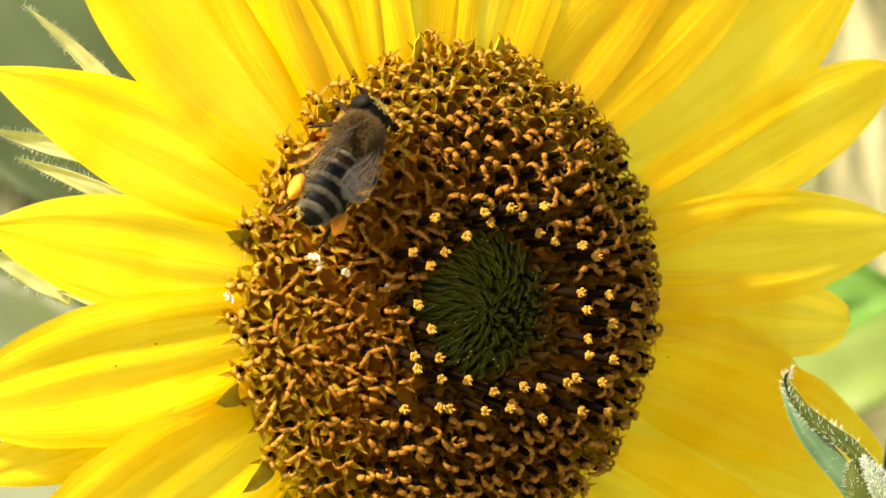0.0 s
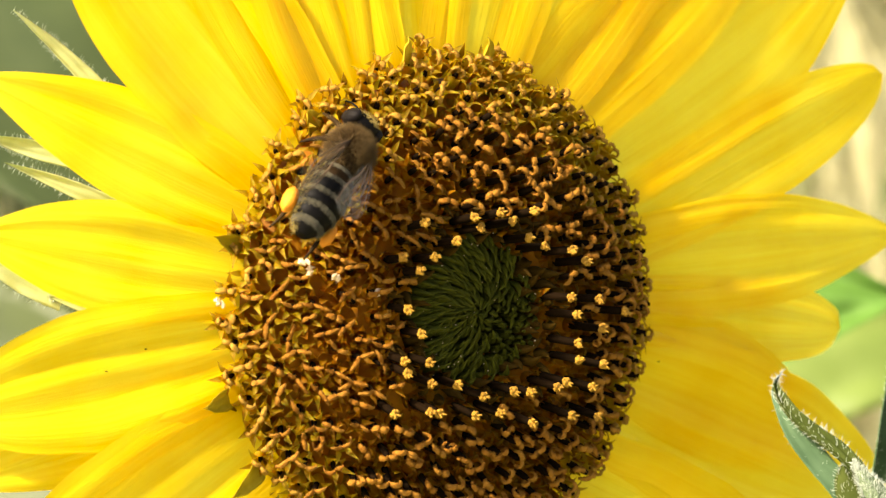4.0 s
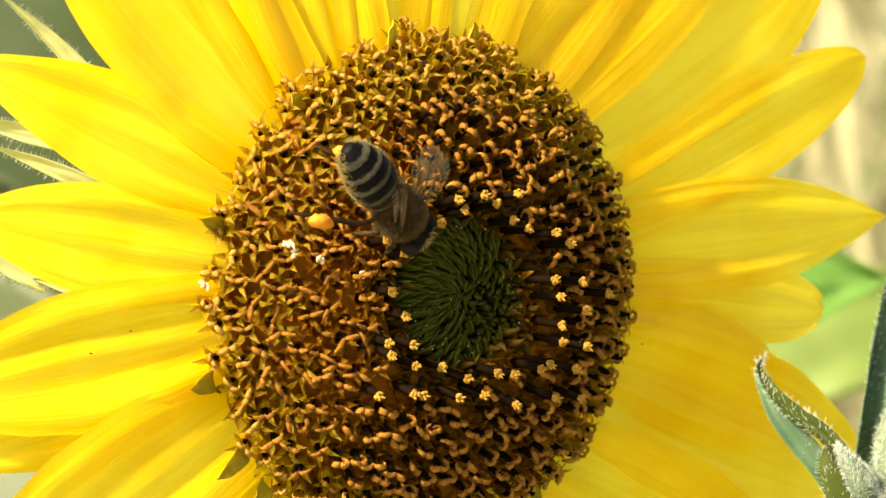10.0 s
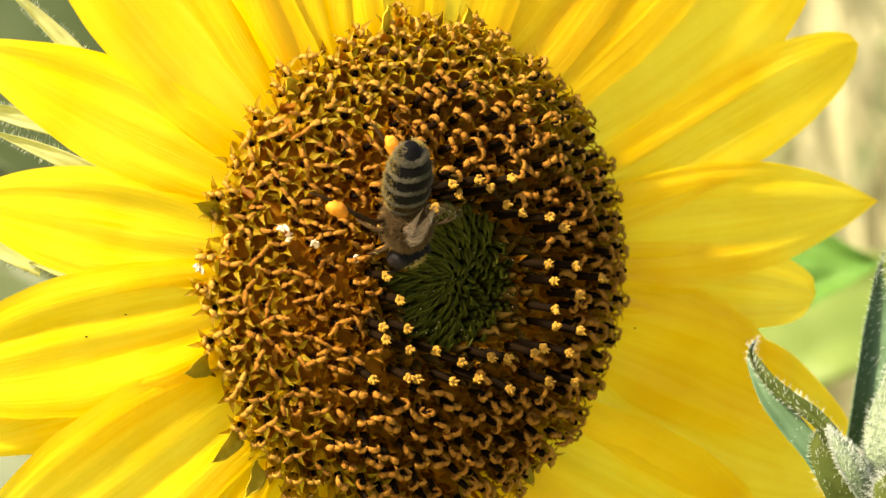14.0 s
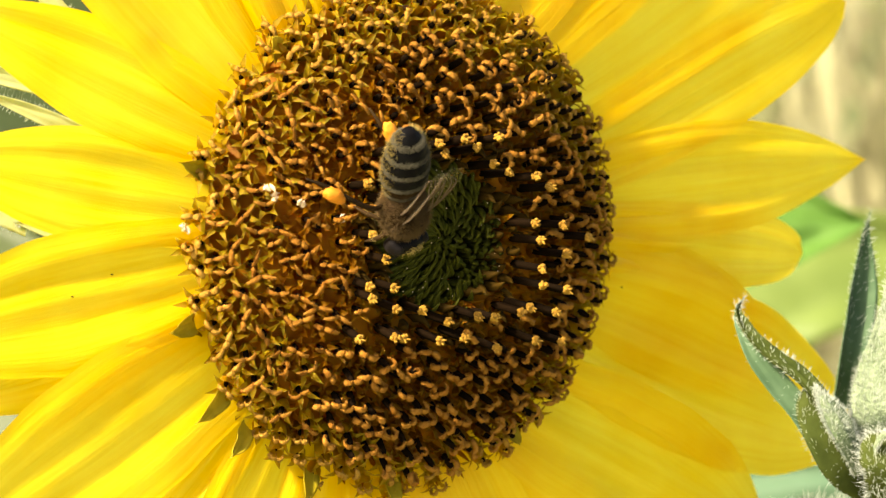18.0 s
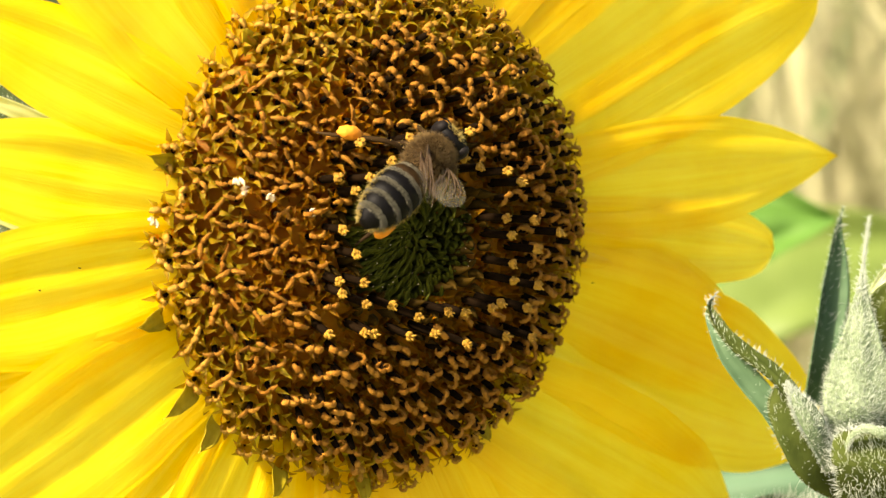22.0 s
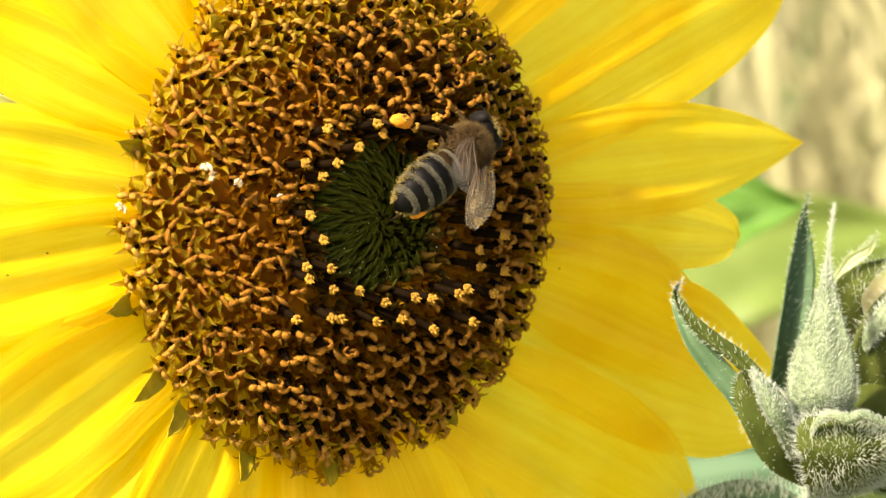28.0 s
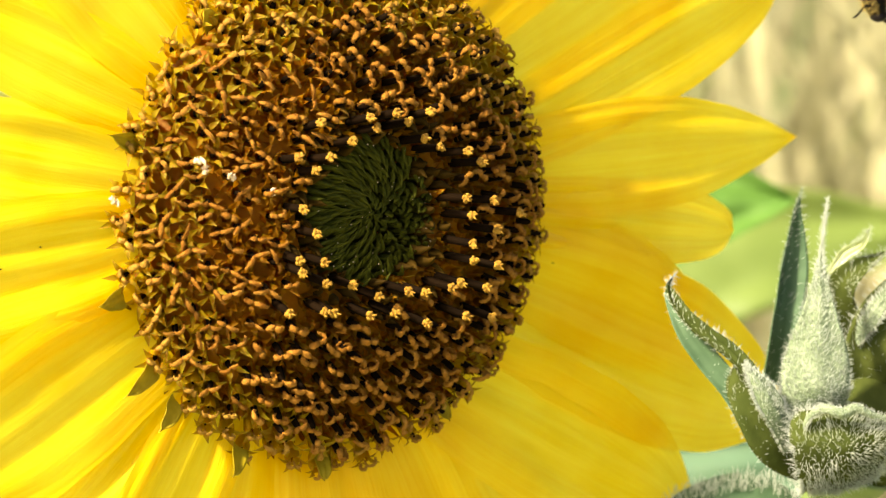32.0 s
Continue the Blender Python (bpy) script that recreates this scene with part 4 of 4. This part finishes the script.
def back_leaf(label, points, width, material, seed, facing=(0, 0.3, 1), ground_xy=(0.05, 0.6)):
    """A broad leaf well behind the flower, on a stalk from the ground."""
    leaf = stage_object("sunflower_leaf", label, "leaf", "leaves behind the flower")
    bm = blade(points, width, facing, peak=0.4, base=0.3, sharp=0.9, cup=0.15, ridge=0.8, ridges=2, ripple=3.0, nu=16, nv=30, thick=0.4, seed=seed)
    part("blade", bm, material, leaf)
    foot = Vector(points[0])
    ground_at = STAGE.inverted() @ Vector((*ground_xy, -0.03)) / MM
    bm = hose(bmesh.new(), [foot, foot.lerp(ground_at, 0.3) + Vector((0, 0, -12)), ground_at], [2.2, 2.6, 5.0], 8, 24)
    part("stalk", bm, STALK, leaf)
    return leaf


flower_bud()
low_leaf()
back_leaf("broad dark green sunflower leaf behind the flower", [(24, -17, -150), (46, -7.5, -152), (66, -6.0, -155)], 19, LEAF, 91, ground_xy=(0.02, 0.5))
back_leaf("broad sunlit green leaf behind the flower", [(40, -36, -330), (80, -20, -335), (125, -14, -340)], 27, LEAF_SUNLIT, 92, ground_xy=(0.06, 0.8))
back_leaf("blue-green leaf low behind the flower", [(16, -42, -60), (34, -36.5, -60), (52, -34, -60), (66, -36, -64)], 12, LEAF_BLUE, 93, ground_xy=(0.03, 0.45))
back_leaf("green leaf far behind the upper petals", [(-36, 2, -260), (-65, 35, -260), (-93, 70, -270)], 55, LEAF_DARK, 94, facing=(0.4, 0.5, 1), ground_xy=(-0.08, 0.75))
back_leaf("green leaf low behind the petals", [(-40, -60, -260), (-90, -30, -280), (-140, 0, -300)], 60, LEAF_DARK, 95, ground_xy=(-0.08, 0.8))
meadow("grass", GRASS, 19000, 3, (0.7, 6.0), (-3.6, 0.10, -0.35), 0.78, "green meadow grass standing behind the sunflower")
meadow("straw", STRAW, 19000, 4, (0.9, 6.0), (-0.3, 3.6, 0.35), 0.72, "dry beige straw standing behind the sunflower")


# ---- the bee ----
def leg_mesh(points, radii):
    return hose(bmesh.new(), points, radii, 7, 16)


def honey_bee():
    """Millimetres: x to the head, y to its left, z up; the origin under the thorax at foot level."""
    bee = new("honey_bee")
    bee.scale = (1.05, 1.05, 1.05)
    tagged(bee, "honey bee with banded abdomen and orange pollen baskets on the flower", "bee")
    rng = random.Random(8)
    # thorax with its fur
    bm = ball(bmesh.new(), (0, 0, 2.3), (2.2, 2.05, 1.85), 12, 18, 0.05)
    thorax = part("thorax", bm, CHITIN_BROWN, bee)
    roots = []
    for _ in range(6500):
        a, e = rng.uniform(0, math.tau), rng.uniform(-0.9, 1.57)
        d = Vector((math.cos(a) * math.cos(e), math.sin(a) * math.cos(e), math.sin(e)))
        roots.append((Vector((d.x * 2.15, d.y * 2.02, 2.3 + d.z * 1.8)), d + Vector((-0.35, 0, 0))))
    bristles("fur", roots, 0.62, 0.019, FUR_BROWN, thorax, "brown fur", seed=2)
    # head
    bm = ball(bmesh.new(), (2.95, 0, 1.75), (0.95, 1.75, 1.45), 10, 16, 0.03)
    head = part("head", bm, CHITIN, bee)
    for side in (-1, 1):
        bm = ball(bmesh.new(), (2.95, side * 1.35, 1.9), (0.72, 0.58, 1.15), 8, 12)
        part("eye", bm, EYE_BLACK, head)
        bm = leg_mesh([(3.6, side * 0.35, 1.6), (4.1, side * 0.7, 1.5), (4.5, side * 1.2, 0.9), (4.7, side * 1.5, 0.1)], [0.09, 0.09, 0.09, 0.07])
        part("antenna", bm, CHITIN, head)
    roots = []
    for _ in range(260):
        a, e = rng.uniform(-1.4, 1.4), rng.uniform(-0.6, 1.4)
        d = Vector((math.cos(a) * math.cos(e), math.sin(a) * math.cos(e), math.sin(e)))
        roots.append((Vector((2.95 + d.x * 0.9, d.y * 1.2, 1.75 + d.z * 1.4)), d))
    bristles("fur", roots, 0.5, 0.026, FUR_GOLD, head, "golden fur", seed=4)
    # abdomen: overlapping glossy rings, each with a felted pale band at its front
    edges = [(-1.5, 0.72), (-2.2, 1.55), (-3.5, 1.98), (-4.9, 2.03), (-6.2, 1.84), (-7.5, 1.38), (-8.5, 0.56)]
    abdomen = None
    for j in range(6):
        (x0, r0), (x1, r1) = edges[j], edges[j + 1]
        bm = bmesh.new()
        rings = []
        steps = [(x0 + 0.35, r0 * 0.97), (x0, r0 * 1.0), ((x0 + x1) / 2, (r0 + r1) / 2 * 1.05), (x1, r1 * 1.035), (x1 - 0.05, r1 * 0.9)]
        for x, r in steps:
            drop = 2.15 - 0.012 * (x + 1.5) ** 2
            rings.append([bm.verts.new(Vector((x, r * math.cos(q * math.tau / 20), drop + r * 0.86 * math.sin(q * math.tau / 20))) * MM) for q in range(20)])
        for i in range(len(rings) - 1):
            for q in range(20):
                bm.faces.new((rings[i][q], rings[i + 1][q], rings[i + 1][(q + 1) % 20], rings[i][(q + 1) % 20]))
        bm.faces.new(rings[0])
        bm.faces.new(rings[-1][::-1])
        ring = part("abdomen" if j == 0 else "segment", bm, CHITIN if j > 1 else CHITIN_BROWN, bee if j == 0 else abdomen, "" if j == 0 else "glossy black ring")
        abdomen = abdomen or ring
        if 0 < j < 6:
            roots = []
            for _ in range(2200):
                x = x0 + 0.12 - rng.uniform(0, 0.50) * rng.uniform(0.5, 1)
                f = (x0 - x) / (x0 - x1)
                r = (r0 + (r1 - r0) * f) * 1.02
                q = rng.uniform(0, math.tau)
                drop = 2.15 - 0.012 * (x + 1.5) ** 2
                d = Vector((-4.0, math.cos(q), math.sin(q)))
                roots.append((Vector((x, r * math.cos(q), drop + r * 0.86 * math.sin(q))), d))
            bristles("band", roots, 0.24, 0.016, FUR_GREY, abdomen, "pale felted band", seed=20 + j, bend=0.15)
    roots = []
    for _ in range(1100):
        x = rng.uniform(-8.5, -1.8)
        j = max(i for i in range(6) if edges[i][0] >= x)
        (x0, r0), (x1, r1) = edges[j], edges[j + 1]
        r = r0 + (r1 - r0) * (x0 - x) / (x0 - x1)
        q = rng.choice((rng.uniform(-0.9, 0.4), math.pi - rng.uniform(-0.9, 0.4)))
        drop = 2.15 - 0.012 * (x + 1.5) ** 2
        roots.append((Vector((x, r * math.cos(q), drop + r * 0.86 * math.sin(q))), Vector((-1.0, math.cos(q), math.sin(q)))))
    bristles("side_fur", roots, 0.50, 0.022, FUR_GOLD, abdomen, "golden fur dusted with pollen", seed=31)
    # wings: a pair on each side, hinged on the thorax
    wings = []
    for side in (1, -1):
        for name, long, wide, hinge in (("forewing", 8.6, 2.8, (0.3, 1.25, 3.6)), ("hindwing", 5.8, 1.9, (-0.5, 1.2, 3.4))):
            bm = blade([(0, 0, 0), (-long * 0.35, side * 0.35, 0.12), (-long * 0.7, side * 0.3, 0.1), (-long, 0, -0.15)], wide, (0, 0, 1), peak=0.72, base=0.16, sharp=0.5, ridge=0.05, ridges=4, nu=10, nv=24, seed=side + 5)
            wing = part(name, bm, WING, bee)
            for q, y in enumerate((-0.42, -0.12, 0.16, 0.34)):
                bm = hose(bmesh.new(), [(0, 0, 0.02), (-long * 0.3, side * (0.35 + y * wide * 0.5), 0.18), (-long * 0.62, side * (0.3 + y * wide), 0.16), (-long * (0.93 - 0.06 * q), side * y * wide * 0.75, 0.0)], [0.075, 0.06, 0.045, 0.03], 4, 12)
                part("vein", bm, VEIN, wing)
            wings.append((wing, side, Vector((hinge[0], side * hinge[1], hinge[2])), name))
    # legs, each hinged under the thorax; the hind ones carry pollen
    legs = []
    shapes = (((0.5, 0.9, 0.2), (0.9, 1.5, -0.6), (1.2, 1.8, -1.4)), ((-0.2, 1.2, 0.5), (-0.7, 1.9, -0.5), (-1.2, 2.3, -1.4)), ((-2.0, 1.3, 0.9), (-6.4, 1.8, -0.1), (-8.0, 2.1, -0.9)))
    for side in (1, -1):
        for j, (x, line) in enumerate(zip((1.2, 0.1, -0.9), shapes)):
            pts = [Vector((0, 0, 0))] + [Vector((p[0], side * p[1], p[2])) for p in line]
            leg = part("leg", leg_mesh(pts, [0.18, 0.24, 0.20, 0.08]), CHITIN_BROWN, bee)
            leg.location = Vector((x, side * 0.9, 1.3)) * MM
            roots = [(pts[1].lerp(pts[2], rng.random()), Vector((rng.uniform(-1, 1), side * rng.uniform(-0.2, 1), rng.uniform(-1, 1)))) for _ in range(70)]
            bristles("leg_hair", roots, 0.45, 0.022, FUR_GOLD, leg, seed=40 + j)
            if j == 2:
                mid = pts[1].lerp(pts[2], 0.78) + Vector((0, side * 0.35, 0.1))
                bm = ball(bmesh.new(), (0, 0, 0), (1.15, 0.62, 0.70), 10, 14, 0.22, side * 2.0)
                bm.transform(Matrix.Translation(mid * MM) @ Matrix.Rotation(-side * radians(6), 4, "Z"))
                part("pollen_basket", bm, BASKET, leg, "orange lump of pollen")
                legs.append((leg, side))
    return bee, abdomen, wings, legs


BEE, ABDOMEN, WINGS, HIND_LEGS = honey_bee()


WAIST = Vector((-1.3, 0, 2.2))
# the abdomen raised at the waist: seconds, degrees
BENDS = [(0.0, 4), (5.5, 4), (7.0, 10), (8.0, 4), (9.0, 18), (12.0, 22), (14.0, 26), (18.5, 26), (19.5, 8), (22.0, 12), (25.5, 8), (28.0, 0), (29.8, -6), (32.0, -4)]


def bent(t):
    return float(np.interp(t, [b[0] for b in BENDS], [b[1] for b in BENDS]))


def aim(head, tail, roll=0.0, bend=0.0):
    """Pose of the bee in the flower's space from its head and its tail's tip (millimetres), with its abdomen raised by bend."""
    h, t = Vector(head), Vector(tail)
    fwd = (h - t).normalized()
    left = Vector((0, 0, 1)).cross(fwd).normalized()
    turn = Matrix.Rotation(radians(roll), 3, fwd)
    left = turn @ left
    # the body dips as much as the raised tail would lift the line from head to tail
    face, tip = Vector((4.1, 0, 1.9)), Vector((-8.5, 0, 1.9))
    raised = WAIST + Matrix.Rotation(radians(bend), 3, "Y") @ (tip - WAIST)
    fwd = Matrix.Rotation(-math.atan2(raised.z - face.z, face.x - raised.x), 3, left) @ fwd
    up = fwd.cross(left)
    m = Matrix((fwd, left, up)).transposed().to_4x4()
    # the thorax lies 3.6 mm behind the face, its back 2.2 mm over the feet
    m.translation = (h - (fwd * 4.1 + up * 1.9) * 1.05) * MM
    return FLOWER @ m


# seconds, head (3), tail (3), roll
BEE_ROWS = [
    (0, -13.5, 17, 6.5, -20.8, 6.1, 8.7, 0),
    (1, -13.7, 17.3, 6.5, -20.7, 6.2, 8.6, 0),
    (2, -13.6, 17.6, 6.5, -20.3, 6.4, 8.6, 0),
    (3, -13.7, 17.2, 6.5, -20.8, 6.2, 8.9, 0),
    (3.5, -13.8, 17, 6.8, -20.8, 6, 9.3, 0),
    (5.5, -11.7, 12.9, 8.8, -22.1, 4.9, 10.6, 0),
    (6, -8.5, 12.9, 9.8, -20, 6.9, 7.2, 0),
    (6.5, -6.1, 11.9, 10.2, -18.9, 9.4, 8.4, 0),
    (7, -6.9, 12.4, 10.4, -19.1, 7.3, 11.8, 0),
    (7.5, -5.3, 11.4, 10.4, -17.2, 7.7, 6.1, 0),
    (8, -3.9, 9.4, 10.6, -16.7, 8.6, 6, 0),
    (8.5, -6.3, 4, 11.5, -18, 10.2, 10.2, 0),
    (9, -6.4, 4.6, 11.6, -17, 12.4, 12, 0),
    (10, -7.7, 4.2, 11.6, -18.2, 11.6, 14, 0),
    (11, -7.7, 4.8, 11.6, -18.6, 11.4, 14.9, 0),
    (12, -8.9, 2.7, 11.8, -14.4, 13.8, 16, 0),
    (13, -8.5, 0.1, 11.8, -13.9, 11.5, 15.1, 0),
    (14, -8.6, 0.9, 11.8, -13.9, 10.9, 18.3, 0),
    (16.5, -7.3, -0.7, 11.8, -10.8, 8.6, 20.3, 0),
    (17, -8.8, -0.5, 11.8, -11.3, 9.5, 19.7, 0),
    (18, -7.2, -1.5, 11.8, -12.3, 8.8, 18, 0),
    (18.5, -7.5, -1.7, 11.8, -13.2, 7.9, 18.4, 0),
    (19, -6.6, -1.8, 11.8, -13.4, 8.1, 17.2, 0),
    (19.5, -0.7, 2.4, 11.5, -13.9, 1.5, 12.1, 0),
    (20, -0.2, 8.8, 11, -9.4, -0.4, 13.2, -18),
    (21, 3.3, 7.8, 11, -8, 0.9, 10.1, -18),
    (22, 0.9, 9.2, 11, -9.1, 0.6, 12.4, -18),
    (23, 0.8, 9.2, 11, -9.3, 1.4, 14.5, -18),
    (24, 4.7, 5.8, 11, -7.8, 2.8, 13.9, -18),
    (25, 4.7, 5.8, 11, -7.9, 3, 13.9, -18),
    (27.5, 10.5, 9.5, 9.5, -0.5, 0.7, 10.5, 0),
    (28, 9.7, 9.4, 9.5, -0.6, 1.2, 10.5, 0),
    (29, 8.5, 11.1, 9.6, -0.3, 1.5, 12.2, 0),
    (29.5, 8.7, 10.7, 9.6, -0.8, 1.8, 11.7, 0),
    (29.8, 10.4, 7.6, 9.6, -4.7, 2.7, 10.1, 0),
    (30.2, 9.7, 7.2, 9.6, -5, 2.1, 10.2, 0),
    (30.3, 7.7, 10.5, 8.3, 1.2, -0.3, 11.4, 0),
    (30.4, 7.3, 10.8, 8.3, 5.6, -1.3, 12.5, 0),
    (30.5, 11.7, 14.3, 6.7, 10.5, 2.8, 12.3, 0),
    (30.6, 4.1, 16.8, 34.6, 9.2, 9.9, 38.2, 0),
    (30.7, 2.6, 21, 40.9, 9.5, 17.1, 45.7, 0),
    (30.8, -0.9, 28.2, 48.2, 5.9, 25, 52.9, 0),
    (31.3, -0.9, 48.8, 72.6, 6, 47.1, 77.4, 0),
    (31.8, 22, 35.5, 64.3, 28.6, 35.4, 68.8, 0),
    (31.9, 21.4, 26.9, 56.5, 28.8, 26.9, 61.7, 0),
    (32, 18.2, 21.2, 46.9, 26.2, 25.6, 52.5, 0),
]


def motions():
    walk(BEE, [(t, aim((a, b, c), (d, e, f), roll, bent(t))) for t, a, b, c, d, e, f, roll in BEE_ROWS])
    walk(ABDOMEN, [(t, Matrix.Translation(WAIST * MM) @ pose(0, 0, 0, 0, b, 0) @ Matrix.Translation(-WAIST * MM)) for t, b in BENDS])
    # wings: seconds, spread aside, raised, turned on their length (degrees), for the left and for the right side
    folded = {1: [(0.0, 20, 6, 24), (2.0, 22, 8, 24), (3.5, 20, 8, 26), (5.5, 16, 8, 18), (6.0, 12, 6, 10), (6.5, 12, 18, 8), (7.0, 23, 38, 10), (7.5, 14, 18, 0), (8.0, 20, 12, 5), (8.5, 20, 26, 0), (9.0, 20, 42, 20), (10.0, 18, 50, 75), (11.0, 18, 49, 75), (12.0, 1, 47, 72), (13.0, 9, 47, 72), (14.0, -26, 49, 55), (17.0, -26, 44, 30),
                  (18.0, -10, 44, 10), (19.1, -8, 40, 5), (19.5, -16, 40, 0), (20.0, -32, 35, 40), (21.0, -28, 36, 30), (22.0, -24, 41, 40), (23.0, -22, 38, 40), (24.0, -23, 35, 40), (25.5, -22, 34, 40), (27.5, -10, 30, -10), (28.0, -6, 36, -20), (29.0, -9, 28, -8),
                  (29.5, -8, 20, -8), (29.8, 6, 12, 0), (30.2, 6, 12, 0), (30.4, 40, 5, 10), (30.5, 75, 2, 10), (32.0, 75, 2, 10)],
              -1: [(0.0, -17, 24, 16), (2.0, -18, 25, 16), (3.5, -16, 24, 10), (5.0, -8, 18, 0), (6.0, -7, 12, -8), (6.5, 4, 24, 10), (7.0, -10, 50, 40), (7.5, 6, 22, 10), (8.0, 3, 14, 5), (8.5, 6, 16, 10), (9.0, 3, 34, 20), (10.0, 3, 50, 20), (11.0, 8, 48, 25), (12.0, 16, 43, 20), (13.0, 12, 47, 20), (14.0, 18, 53, 25), (17.0, 12, 47, 25), (18.0, -4, 46, 25),
                   (19.1, 2, 42, 20), (19.5, 10, 42, 20), (20.0, 15, 43, 10), (21.0, 12, 44, 20), (22.0, 11, 50, 20), (23.0, 10, 46, 20), (24.0, 8, 38, 30), (25.5, 8, 38, 30), (27.5, 8, 26, 70), (28.0, 14, 30, 86), (29.0, 14, 28, 88),
                   (29.5, 24, 24, 40), (29.8, 62, 10, 15), (30.2, 62, 10, 15), (30.4, 45, 10, 20), (30.5, 75, 2, 10), (32.0, 75, 2, 10)]}
    for wing, side, hinge, name in WINGS:
        k = 1.0 if name == "forewing" else 1.1
        walk(wing, [(t, Matrix.Translation(hinge * MM) @ pose(0, 0, 0, 0, 0, -side * a * k) @ pose(0, 0, 0, 0, up, 0) @ pose(0, 0, 0, side * flap)) for t, a, up, flap in folded[side]])

    # a hind leg stretched aside, first the right one, then the left one
    aside = {-1: [(0.0, 0), (6.5, -6), (7.5, 0), (8.0, 6), (9.0, 24), (11.0, 26), (13.0, 38), (18.0, 40), (19.2, 20), (19.6, -12), (28.0, -14), (29.7, -26), (30.3, -10), (32.0, 0)],
             1: [(0.0, -8), (5.5, -6), (6.0, 4), (6.5, 20), (8.5, 15), (10.0, -24), (19.0, -24), (19.6, 45), (23.0, 40), (24.0, 32), (25.0, 32), (27.5, 36), (29.0, 30), (29.7, 10), (30.2, 10), (30.4, 45), (30.6, 60), (32.0, 60)]}
    for leg, side in HIND_LEGS:
        walk(leg, [(t, Matrix.Translation((-0.9 * MM, side * 0.9 * MM, 1.3 * MM)) @ pose(0, 0, 0, 0, 0, -side * a)) for t, a in aside[side]])


motions()
